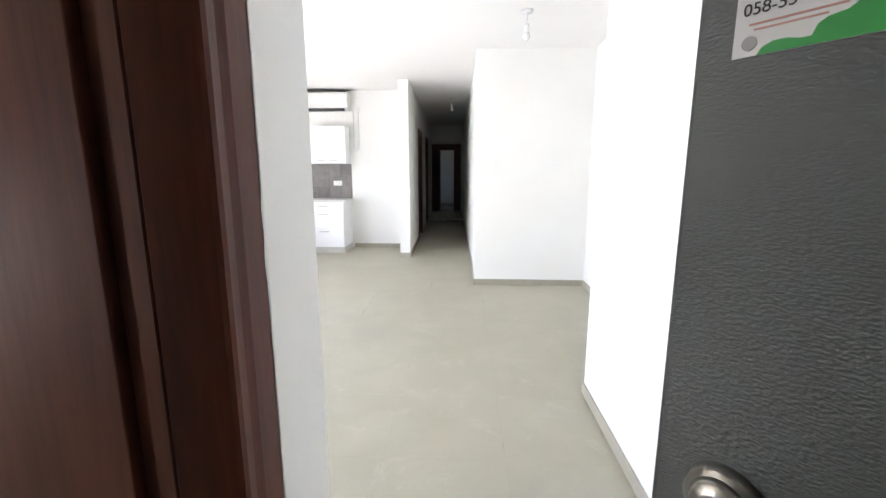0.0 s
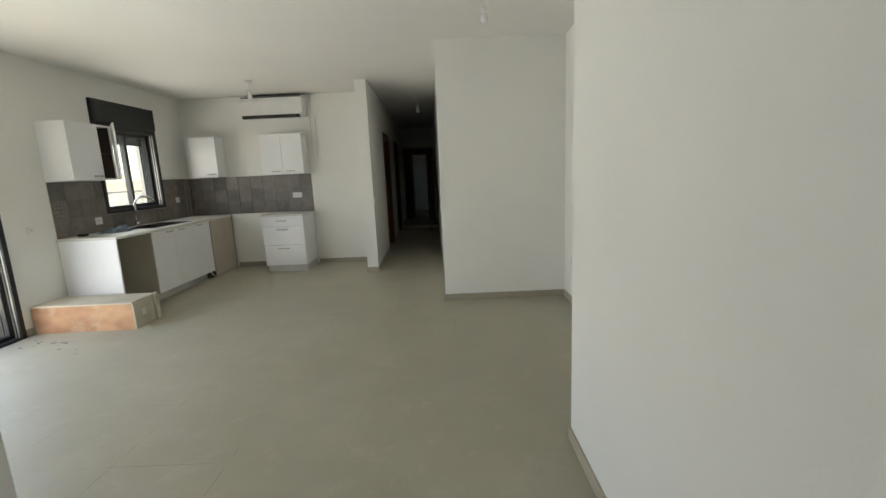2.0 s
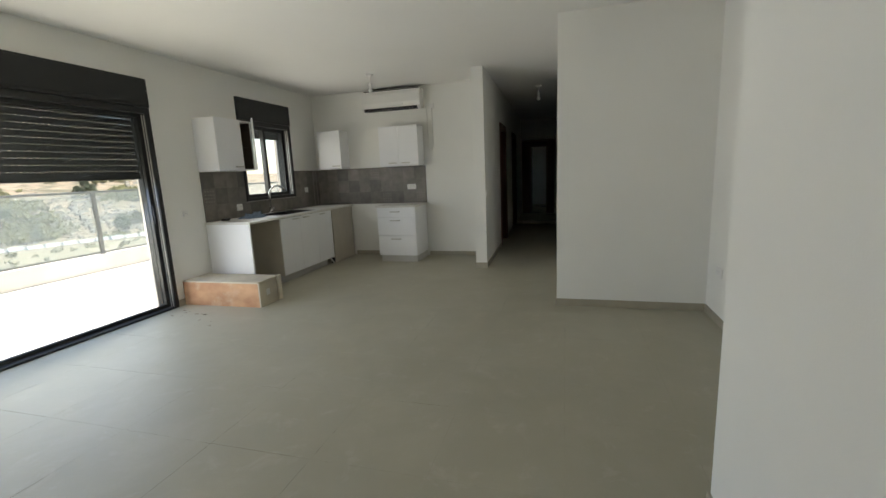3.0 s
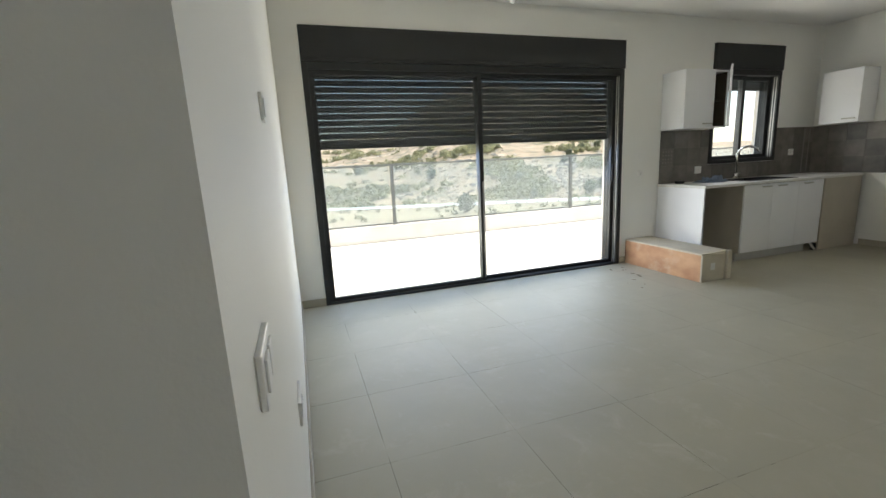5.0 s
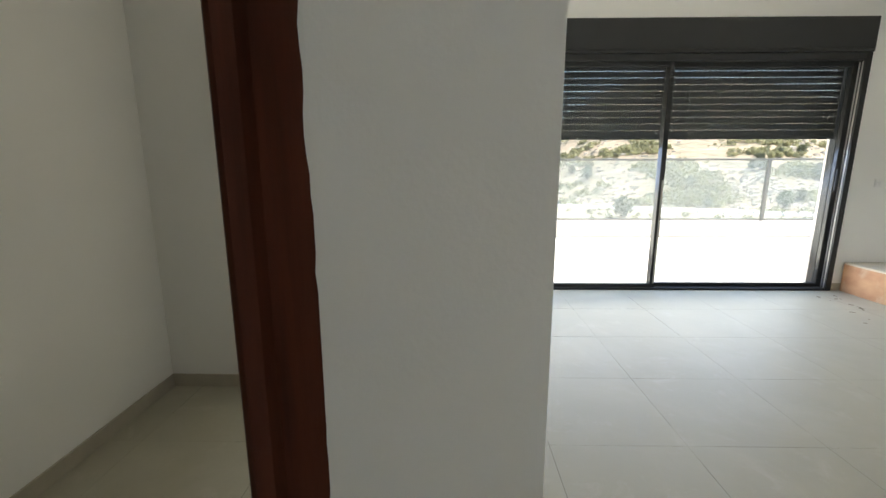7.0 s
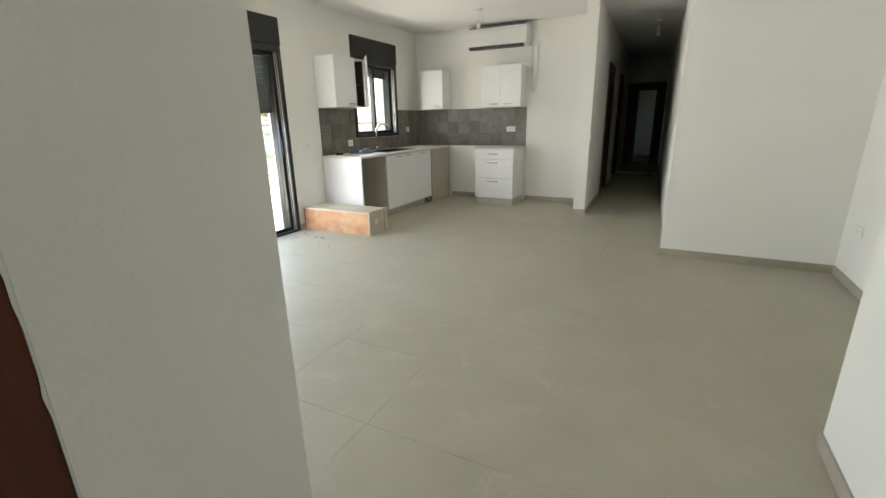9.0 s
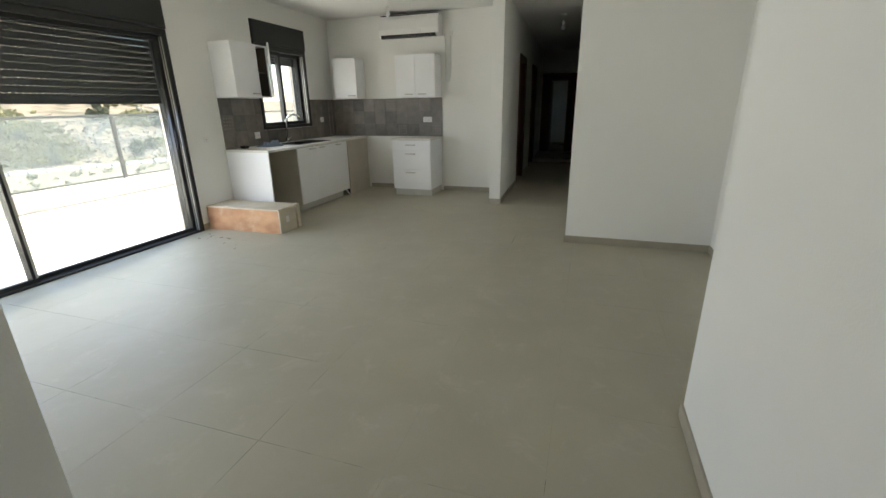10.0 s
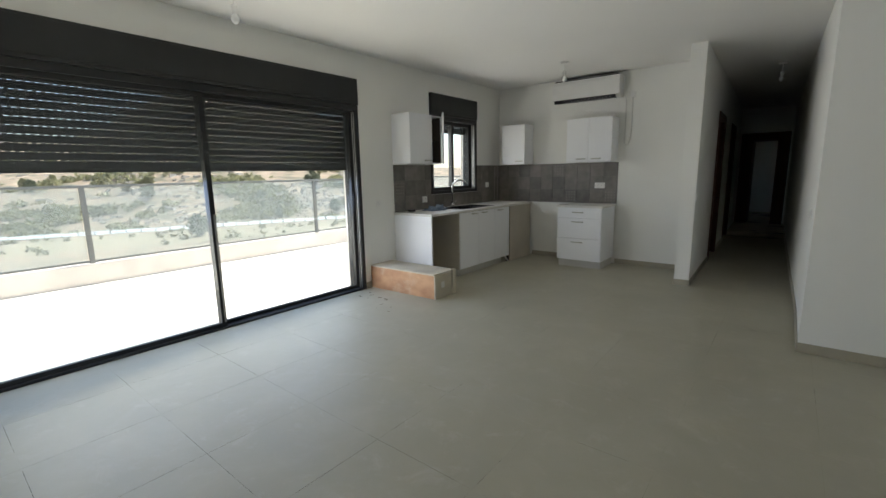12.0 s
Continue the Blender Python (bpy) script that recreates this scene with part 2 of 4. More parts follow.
def hillside():
    """Dry hillside: pale limestone soil, rock and scrub at several scales."""
    m = mat("dry_hillside", (0.2, 0.17, 0.12), 0.95, bump=0.0)
    nt = m.node_tree
    geo = nt.nodes.new("ShaderNodeNewGeometry")
    mp = nt.nodes.new("ShaderNodeMapping")
    mp.inputs["Scale"].default_value = (0.8, 0.28, 2.2)
    nt.links.new(geo.outputs["Position"], mp.inputs["Vector"])
    n = nt.nodes.new("ShaderNodeTexNoise")
    n.inputs["Scale"].default_value, n.inputs["Detail"].default_value, n.inputs["Roughness"].default_value = 0.45, 9, 0.82
    n.inputs["Distortion"].default_value = 0.5
    nt.links.new(mp.outputs[0], n.inputs["Vector"])
    r = nt.nodes.new("ShaderNodeValToRGB")
    els = r.color_ramp.elements
    els[0].position, els[0].color = 0.40, (0.10, 0.10, 0.065, 1)
    els[1].position, els[1].color = 0.64, (0.46, 0.40, 0.32, 1)
    for pos, col in ((0.46, (0.17, 0.15, 0.10, 1)), (0.51, (0.27, 0.205, 0.14, 1)), (0.57, (0.35, 0.265, 0.185, 1))):
        e = els.new(pos)
        e.color = col
    nt.links.new(n.outputs[0], r.inputs[0])
    nt.links.new(r.outputs[0], nt.nodes["Principled BSDF"].inputs["Base Color"])
    return m


M_HILL = hillside()
M_ROCK = mat("pale_limestone", (0.42, 0.37, 0.30), 0.95, var=0.15, scale=1.0, bump=0.0)
M_GRASS = mat("valley_grass", (0.33, 0.27, 0.19), 0.95, var=0.1, scale=0.9, bump=0.0, dark=(0.12, 0.12, 0.065), stain=0.45)

# ---- mesh helpers ----


def box(bm, x0, x1, y0, y1, z0, z1, bevel=0.0):
    vs = [bm.verts.new((x, y, z)) for x in (x0, x1) for y in (y0, y1) for z in (z0, z1)]
    fs = [bm.faces.new([vs[i] for i in q]) for q in
          ((0, 1, 3, 2), (4, 6, 7, 5), (0, 4, 5, 1), (2, 3, 7, 6), (0, 2, 6, 4), (1, 5, 7, 3))]
    if bevel:
        es = {e for f in fs for e in f.edges}
        bmesh.ops.bevel(bm, geom=list(es), offset=bevel, segments=2, profile=0.5, affect="EDGES", clamp_overlap=True)
    return bm


def boxes(*bs, bevel=0.0):
    bm = bmesh.new()
    for b in bs:
        box(bm, *b, bevel=bevel)
    return bm


def cyl(bm, c, r, h, axis="z", seg=20, r2=None, caps=True):
    turn = {"z": Matrix(), "x": Matrix.Rotation(radians(90), 4, "Y"), "y": Matrix.Rotation(radians(-90), 4, "X")}[axis]
    bmesh.ops.create_cone(bm, cap_ends=caps, segments=seg, radius1=r, radius2=r if r2 is None else r2, depth=h,
                          matrix=Matrix.Translation(c) @ turn)
    return bm


def tube(bm, pts, r, seg=8):
    rings = []
    pts = [Vector(p) for p in pts]
    for i, p in enumerate(pts):
        d = (pts[min(i + 1, len(pts) - 1)] - pts[max(i - 1, 0)]).normalized()
        a = d.cross(Vector((0.3, 0.5, 0.81))).normalized()
        b = d.cross(a)
        rings.append([bm.verts.new(p + r * (math.cos(k * 6.28319 / seg) * a + math.sin(k * 6.28319 / seg) * b)) for k in range(seg)])
    for r0, r1 in zip(rings, rings[1:]):
        for k in range(seg):
            bm.faces.new((r0[k], r0[(k + 1) % seg], r1[(k + 1) % seg], r1[k]))
    bm.faces.new(rings[0][::-1])
    bm.faces.new(rings[-1])
    return bm


def mesh_of(name, bm, material, smooth=False):
    me = bpy.data.meshes.new(name)
    bmesh.ops.recalc_face_normals(bm, faces=bm.faces)
    bm.to_mesh(me)
    bm.free()
    if material:
        me.materials.append(material)
    if smooth:
        for p in me.polygons:
            p.use_smooth = True
    return me


def part(name, bm, material, parent=None, label="", smooth=False):
    ob = new(name, mesh_of(name, bm, material, smooth))
    if parent:
        ob.parent = parent
    if label:
        ob["label"] = label
    return ob


def thing(name, label, category, at=(0, 0, 0), group="", kind="", turn=0):
    ob = new(name)
    ob.empty_display_size = 0.1
    ob.matrix_world = pose(*at, 0, 0, turn)
    return tagged(ob, label, category, group, kind)


def structure(name, bm, material, label, category):
    return tagged(part(name, bm, material), label, category, "", "structure")


H = 2.72
T = 2.90

# ---- large structure ----
XW, YK = -3.89, 7.775
structure("wall_west", boxes(
    (-4.15, XW, 1.113, 1.333, -0.1, T), (-4.15, XW, 1.333, 4.655, 2.43, T), (-4.15, XW, 4.655, 5.935, -0.1, T),
    (-4.15, XW, 5.935, 7.06, -0.1, 1.08), (-4.15, XW, 5.935, 7.06, 2.455, T), (-4.15, XW, 7.06, 7.95, -0.1, T)),
    M_WALL, "white painted wall with sliding door and kitchen window", "wall")
structure("wall_kitchen", boxes((XW, -0.916, YK, YK + 0.2, -0.1, T)), M_WALL, "white painted kitchen back wall", "wall")
YS, YF = 11.95, 13.90   # step across the corridor, wall at its end


def lean(*obs):
    """The corridor runs slightly askew to the living room: its walls lean west with depth."""
    for ob in obs:
        for v in ob.data.vertices if ob.data else ():
            v.co.x -= 0.025 * max(0.0, v.co.y - 6.3)
        lean(*ob.children)


lean(structure("wall_corridor_left", boxes(
    (-0.916, -0.758, 6.92, 8.74, -0.1, T), (-0.916, -0.758, 8.74, 9.60, 2.12, T), (-0.916, -0.758, 9.60, 10.98, -0.1, T),
    (-0.916, -0.758, 10.98, 11.86, 2.12, T), (-0.916, -0.758, 11.86, YF, -0.1, T)),
    M_WALL, "white painted corridor wall with two doorways", "wall"))
lean(structure("wall_corridor_right", boxes((0.212, 0.40, 5.30, 6.3, -0.1, T), (0.212, 0.40, 6.3, YF, -0.1, T)), M_WALL, "white painted corridor wall", "wall"))
structure("wall_niche_front", boxes((0.40, 1.535, 5.30, 5.45, -0.1, T)), M_WALL, "white painted wall facing the hall", "wall")
structure("wall_niche_side", boxes((1.535, 1.72, 2.55, 5.45, -0.1, T)), M_WALL, "white painted side wall of a recess", "wall")
structure("wall_hall_right", boxes((0.85, 1.02, -0.58, 2.72, -0.1, T), (1.02, 1.535, 2.58, 2.72, -0.1, T)), M_WALL,
          "white painted entrance hall wall", "wall")
structure("wall_hall_left", boxes((-0.67, -0.26, 0.868, 1.113, -0.1, T), (-0.67, -0.335, 0.79, 0.868, -0.1, T), (-0.67, -0.335, -0.04, 0.79, 2.14, T), (-0.335, -0.26, -0.04, 0.868, 2.225, T),
                                  (-0.62, -0.43, -0.58, 0.02, -0.1, T), (-0.43, -0.335, -0.58, -0.04, -0.1, T), (-0.335, -0.26, -0.58, -0.118, -0.1, T)), M_WALL, "thick white wall with a doorway", "wall")
structure("wall_living_south", boxes((-5.37, -0.67, 0.95, 1.113, -0.1, T)), M_WALL, "white painted living room wall", "wall")
structure("wall_bedroom_south", boxes((-2.0, -0.67, -0.68, -0.53, -0.1, T)), M_WALL, "white painted room wall", "wall")
structure("wall_bedroom_partition", boxes((-2.09, -2.0, -2.8, 0.045, -0.1, T)), M_WALL, "white painted partition end", "wall")
structure("wall_bedroom_back", boxes((-5.37, -2.0, -2.95, -2.8, -0.1, T)), M_WALL, "white painted room wall", "wall")
structure("wall_bedroom_west", boxes((-5.63, -5.37, -2.95, -2.55, -0.1, T), (-5.63, -5.37, -2.55, 0.76, 2.43, T),
                                     (-5.63, -5.37, 0.76, 1.113, -0.1, T)), M_WALL, "white wall with a sliding door", "wall")
structure("wall_entrance", boxes((-0.26, -0.20, -0.58, -0.38, -0.1, T), (-0.20, 0.74, -0.58, -0.38, 2.1, T),
                                 (0.74, 0.85, -0.58, -0.38, -0.1, T)), M_WALL, "white wall with the entrance doorway", "wall")
structure("wall_landing", boxes((-1.2, 1.8, -2.7, -2.55, -0.1, T), (-1.2, -1.05, -2.55, -0.68, -0.1, T), (1.65, 1.8, -2.55, -0.58, -0.1, T),
                                (1.02, 1.65, -0.73, -0.58, -0.1, T), (-1.05, -0.26, -0.83, -0.68, -0.1, T)), M_WALL, "plain stair landing walls", "wall")
lean(structure("wall_far_end", boxes((-0.916, -0.62, YF, YF + 0.15, -0.1, T), (-0.62, 0.05, YF, YF + 0.15, 2.09, T), (0.05, 0.40, YF, YF + 0.15, -0.1, T)),
               M_WALL, "white wall at the end of the corridor", "wall"))
# unseen side opening, added to let a little daylight into the far room
lean(structure("wall_far_room", boxes((-2.0, -0.916, YF, YF + 0.15, -0.1, T), (0.40, 1.4, YF, YF + 0.15, -0.1, T), (-2.15, -2.0, YF, 17.3, -0.1, T),
                                      (1.4, 1.55, YF, 15.6, -0.1, T), (1.4, 1.55, 15.6, 16.0, -0.1, 1.35), (1.4, 1.55, 15.6, 16.0, 1.95, T),
                                      (1.4, 1.55, 16.0, 17.3, -0.1, T), (-2.0, 1.4, 17.15, 17.3, -0.1, T)), M_WALL, "plain bedroom walls with an added side opening", "wall"))
structure("ceiling", boxes((-4.15, 1.72, 0.95, 7.95, H, 3.05), (-1.15, 0.40, 7.95, YF, H, 3.05), (-5.63, -0.26, -2.95, 0.95, H, 3.05),
                           (-0.26, 1.72, -2.7, 0.95, H, 3.05), (-2.45, 1.55, YF, 17.3, H, 3.05)), M_CEIL, "flat white plaster ceiling", "ceiling")
floor = structure("floor", boxes((-4.15, 1.72, 0.95, 7.95, -0.12, -0.0005), (-5.63, 1.72, -2.95, 0.95, -0.12, -0.0005), (-1.15, 0.40, 7.95, YS, -0.12, -0.0005),
                                 (-2.45, 1.55, YS, 17.3, -0.12, 0.06)), M_GROUT, "beige porcelain tiled floor with thin dusty joints", "floor")


def skirt(*segs):
    for i, (x0, x1, y0, y1) in enumerate(segs):
        lean(structure("baseboard", boxes((x0, x1, y0, y1, 0.0005, 0.072), bevel=0.002), M_SKIRT, "low beige tile skirting", "baseboard"))


S = 0.011
skirt((XW, XW + S, 1.113, 1.345), (XW, XW + S, 4.67, 5.195), (-3.2, -2.52, YK - S, YK), (-1.85, -0.916, YK - S, YK),
      (-0.916 - S, -0.916, 6.92, YK - S), (-0.927, -0.747, 6.92 - S, 6.92), (-0.758, -0.758 + S, 6.92, 8.68), (-0.758, -0.758 + S, 9.66, 10.92),
      (0.212 - S, 0.212, 5.30, 6.3), (0.212 - S, 0.212, 6.3, YS), (0.212 - S, 1.535 - S, 5.30 - S, 5.30), (1.535 - S, 1.535, 2.73, 5.30),
      (0.85, 1.535 - S, 2.72, 2.72 + S), (0.85 - S, 0.85, 0.1, 2.72 + S), (-3.85, -0.26, 1.113, 1.113 + S), (-0.26, -0.26 + S, 0.87, 1.124),
      (-2.0, -0.68, -0.53, -0.53 + S), (-2.0, -2.0 + S, -0.52, 0.045), (-2.09, -2.0 + S, 0.045, 0.045 + S), (-3.85, -0.68, 0.95 - S, 0.95))

# ---- windows and shutters ----


def shutter_slat_mesh(length, pitch):
    """A slat with its row of slots: a bowed profile below, small bridges above."""
    bm = bmesh.new()
    gap = 0.0044
    body = pitch - gap
    prof = [(0.0, 0.0), (0.0010, body * 0.06), (0.0013, body * 0.5), (0.0010, body * 0.94), (0.0, body)]
    for side in (0.0, -0.008):
        vs = [[bm.verts.new((x * (1 if side == 0 else -1) + side, y, z)) for x, z in prof] for y in (0, length)]
        for k in range(len(prof) - 1):
            bm.faces.new((vs[0][k], vs[0][k + 1], vs[1][k + 1], vs[1][k]))
    box(bm, -0.008, 0.0, 0, length, body - 0.001, body)
    n = int(length / 0.046)
    for i in range(n + 1):
        c = i * length / n
        box(bm, -0.0075, -0.0005, max(0, c - 0.0115), min(length, c + 0.0115), body, pitch)
    return mesh_of("slat", bm, M_SLAT)


def glazing(parent, name, y0, y1, z0, z1, x, stile=0.045, foot=0.034, label=""):
    """A sliding sash: frame of four bars with a pane in it."""
    sash = part(name, boxes((x - 0.02, x + 0.02, y0, y0 + stile, z0, z1), (x - 0.02, x + 0.02, y1 - stile, y1, z0, z1),
                            (x - 0.02, x + 0.02, y0 + stile, y1 - stile, z0, z0 + foot),
                            (x - 0.02, x + 0.02, y0 + stile, y1 - stile, z1 - stile, z1), bevel=0.003), M_ALU, parent, label)
    pane = part("pane", boxes((x - 0.003, x + 0.003, y0 + stile - 0.005, y1 - stile + 0.005, z0 + foot - 0.005, z1 - stile + 0.005)), M_GLASS, sash,
                "clear glass pane")
    pane.visible_shadow = False
    return sash


def roller_window(name, label, y0, y1, z0, z1, zbox, jamb, sill, drop, door=False):
    """Aluminium sliding unit with a roller shutter box above; origin at its lower corner on the room side."""
    t = thing(name, label, "sliding door" if door else "window", kind="structure")
    w = y1 - y0
    part("window_frame", boxes((-0.14, 0.022, 0, jamb, z0, zbox), (-0.14, 0.022, w - jamb, w, z0, zbox), (-0.14, 0.022, jamb, w - jamb, z0, z0 + sill),
                               (-0.14, 0.022, jamb, w - jamb, zbox - 0.06, zbox), bevel=0.004), M_ALU, t)
    part("shutter_box", boxes((-0.22, 0.035, 0.0, w, zbox + 0.002, z1), (0.035, 0.041, 0.012, w - 0.012, zbox + 0.03, z1 - 0.02), bevel=0.004), M_ALU, t,
         "smooth anthracite shutter box")
    part("shutter_guide", boxes((-0.215, -0.145, 0, 0.05, z0, zbox)), M_ALU, t)
    part("shutter_guide", boxes((-0.215, -0.145, w - 0.05, w, z0, zbox)), M_ALU, t)
    for x in (-0.004, -0.034):
        part("track_strip", boxes((x - 0.006, x + 0.006, w - jamb - 0.003, w - jamb, z0 + sill, zbox - 0.07)), M_ALUIN, t, "pale grey aluminium track edge")
    pitch = 0.0585
    n = max(1, round((zbox - drop) / pitch))
    me = shutter_slat_mesh(w - 0.11, pitch)
    shutter = part("roller_shutter", boxes((-0.186, -0.174, 0.055, w - 0.055, drop - 0.03, drop)), M_ALU, t, "perforated anthracite shutter, partly lowered")
    for i in range(n):
        s = new("slat", me)
        s.parent = shutter
        s.location = (-0.176, 0.055, drop + i * pitch)
    return t


slider = roller_window("window_1", "anthracite aluminium balcony sliding door with half-lowered shutter", 1.333, 4.655, 0.0, 2.43, 2.145, 0.05, 0.022, 1.455, True)
slider.location = (XW, 1.333, 0)
glazing(slider, "sash", 0.045, 1.648, 0.022, 2.09, -0.020)
glazing(slider, "sash", 1.606, 3.272, 0.022, 2.09, -0.065)
part("sash_handle", boxes((-0.045, -0.030, 3.235, 3.257, 0.95, 1.15), bevel=0.004), M_DARKP, slider)
# pale strip low on the stile, painting in the balcony floor's reflection
part("edge_strip", boxes((0.0, 0.003, 1.626, 1.643, 0.06, 1.05)), M_ALUIN, slider)
part("guide_rail", boxes((-0.135, -0.09, 0.05, 3.27, 0.022, 0.030)), M_ALUIN, slider)
copy_thing(slider, pose(-5.37, -2.55, 0))

kwin = roller_window("window_2", "small anthracite kitchen window with raised shutter", 5.935, 7.06, 1.08, 2.455, 2.17, 0.05, 0.045, 1.99)
kwin.location = (XW, 5.935, 0)
glazing(kwin, "sash", 0.045, 0.578, 1.125, 2.11, -0.045, 0.048, 0.045)
glazing(kwin, "sash", 0.560, 1.078, 1.125, 2.11, -0.095, 0.048, 0.045)

# ---- doors ----


def door_frame(name, label, y0, y1, x0, x1, top, leaf=True):
    """Wooden frame in a wall along y, architrave on the +x side; a closed leaf set back."""
    t = thing(name, label, "door", kind="structure")
    part("door_frame", boxes((x0, x1, y0, y0 + 0.04, 0, top), (x0, x1, y1 - 0.04, y1, 0, top), (x0, x1, y0 + 0.04, y1 - 0.04, top - 0.04, top), bevel=0.003),
         M_WOOD, t)
    part("architrave", boxes((x1, x1 + 0.014, y0 - 0.06, y0 + 0.03, 0, top + 0.05), (x1, x1 + 0.014, y1 - 0.03, y1 + 0.06, 0, top + 0.05),
                             (x1, x1 + 0.014, y0 + 0.03, y1 - 0.03, top - 0.03, top + 0.05), bevel=0.004), M_WOOD, t)
    if leaf:
        lf = part("door_leaf", boxes((x0 + 0.02, x0 + 0.06, y0 + 0.042, y1 - 0.042, 0.012, top - 0.042), bevel=0.002), M_WOOD, t)
        part("door_handle", boxes((x0 + 0.06, x0 + 0.10, y0 + 0.10, y0 + 0.12, 1.0, 1.02), (x0 + 0.085, x0 + 0.10, y0 + 0.10, y0 + 0.23, 1.0, 1.02), bevel=0.004), M_STEEL, lf)
    return t


lean(door_frame("door_1", "dark wood corridor door in a wooden frame, closed", 8.74, 9.60, -0.916, -0.758, 2.12))
lean(door_frame("door_2", "dark wood corridor door in a wooden frame, closed", 10.98, 11.86, -0.916, -0.758, 2.12))

far = thing("door_3", "dark wooden door frame at the corridor end, door open", "door", kind="structure")
part("door_frame", boxes((-0.62, -0.51, YF - 0.03, YF + 0.16, 0.06, 2.09), (-0.05, 0.05, YF - 0.03, YF + 0.16, 0.06, 2.09), (-0.51, -0.05, YF - 0.03, YF + 0.16, 1.97, 2.09),
                         bevel=0.003), M_WOOD, far)
part("architrave", boxes((-0.74, -0.62, YF - 0.016, YF - 0.001, 0.06, 2.15), (0.05, 0.17, YF - 0.016, YF - 0.001, 0.06, 2.15), (-0.62, 0.05, YF - 0.016, YF - 0.001, 2.09, 2.15)), M_WOOD, far)
part("door_leaf", boxes((-0.53, -0.49, YF + 0.17, YF + 0.82, 0.07, 1.96)), M_WOOD, far)
lean(far, tagged(part("threshold", boxes((-0.758, 0.212, YS - 0.02, YS, -0.01, 0.066)), M_SKIRT), "beige stone step edge across the corridor", "step", "", "structure"))

# room doorway beside the hall: deep moulded lining
room_door = thing("door_4", "dark mahogany door frame with moulded lining, doorway open", "door", kind="structure")
for sgn in (1, -1):
    bm = boxes((-0.70, -0.437, 0.73, 0.788, 0, 2.08), (-0.437, -0.402, 0.756, 0.788, 0, 2.08), bevel=0.002) if sgn > 0 else \
        boxes((-0.43, -0.402, 0.73, 0.788, 0, 2.08), bevel=0.002)
    rim = [(-0.40, 0.736), (-0.374, 0.736), (-0.371, 0.740), (-0.368, 0.7365), (-0.335, 0.7435), (-0.296, 0.7565), (-0.284, 0.760), (-0.277, 0.765), (-0.2735, 0.773),
           (-0.2745, 0.783), (-0.2745, 0.795), (-0.271, 0.806), (-0.2685, 0.812), (-0.262, 0.866), (-0.3335, 0.867), (-0.3335, 0.788), (-0.40, 0.788)]
    arch = bmesh.new()
    low = [arch.verts.new((x, y, 0)) for x, y in rim]
    high = [arch.verts.new((x, y, 2.2)) for x, y in rim]
    arch.faces.new(low), arch.faces.new(high)
    for k in range(len(rim)):
        q = (k + 1) % len(rim)
        arch.faces.new((low[k], low[q], high[q], high[k]))
    if sgn < 0:
        for m in (bm, arch):
            for v in m.verts:
                v.co.y = 0.75 - v.co.y
    part("jamb", bm, M_WOOD, room_door)
    moulding = part("architrave", arch, M_WOOD, room_door, "moulded mahogany architrave", True)
    moulding.data.set_sharp_from_angle(angle=radians(14))
smear = bmesh.new()
edge_rows = []
for k in range(111):
    z = k * 0.02
    w = 0.0003 + 0.014 * max(0.0, noise.noise(Vector((z * 13.0, 1.7, 0))) - 0.22) + 0.006 * max(0.0, noise.noise(Vector((z * 47.0, 4.0, 0))) - 0.1)
    edge_rows.append([smear.verts.new((-0.2606, 0.8685, z)), smear.verts.new((-0.2607 - w * 0.12, 0.8665 - w, z))])
for p, q in zip(edge_rows, edge_rows[1:]):
    smear.faces.new((p[0], p[1], q[1], q[0]))
part("paint_smear", smear, M_WALL, room_door, "ragged white paint smear")
part("lintel", boxes((-0.60, -0.30, 0.02, 0.73, 2.08, 2.14), (-0.335, -0.262, 0.02, 0.73, 2.10, 2.20), bevel=0.003), M_WOOD, room_door)

# entrance door, standing open
ent = thing("entrance_door", "open dark grey steel entrance door with embossed face and sticker", "door", (0.19, 0.39, 0), turn=34)
part("leaf", boxes((0.0, 0.048, -0.90, 0.0, 0.012, 2.05), bevel=0.003), M_DOORGREY, ent)
LY, LZ = -0.040, 1.236
part("lock_rosette", cyl(cyl(cyl(bmesh.new(), (-0.003, LY, LZ), 0.0185, 0.008, "x", 36, 0.0205), (-0.009, LY, LZ), 0.0125, 0.006, "x", 36, 0.016),
                         (-0.013, LY, LZ), 0.008, 0.006, "x", 24), M_STEEL, ent, "round brushed steel lock rosette", True)
part("handle", cyl(cyl(bmesh.new(), (-0.02, -0.06, 1.02), 0.010, 0.04, "x"), (-0.04, -0.115, 1.02), 0.009, 0.13, "y"), M_STEEL, ent, "brushed steel lever", True)
part("latch_plate", boxes((0.012, 0.036, 0.0, 0.003, 0.95, 1.2), bevel=0.001), M_STEEL, ent)
SY, SZ = -0.018, 1.453
st = part("sticker", boxes((-0.0006, 0.0, SY - 0.11, SY, SZ, SZ + 0.07)), M_STICKW, ent, "white and green paper sticker")
gb = bmesh.new()
wave = [(0.010, 0.0), (0.012, 0.003), (0.016, 0.0048), (0.021, 0.0048), (0.026, 0.0035), (0.0295, 0.0036), (0.031, 0.0075), (0.034, 0.0095), (0.040, 0.0105),
        (0.046, 0.015), (0.052, 0.020), (0.11, 0.024), (0.11, 0.0)]
gb.faces.new([gb.verts.new((-0.0009, SY - y, SZ + z)) for y, z in wave])
part("green_band", gb, M_STICKG, st)
part("emblem", cyl(bmesh.new(), (-0.0008, SY - 0.0068, SZ + 0.0055), 0.0031, 0.0004, "x", 24), M_GREYP, st)
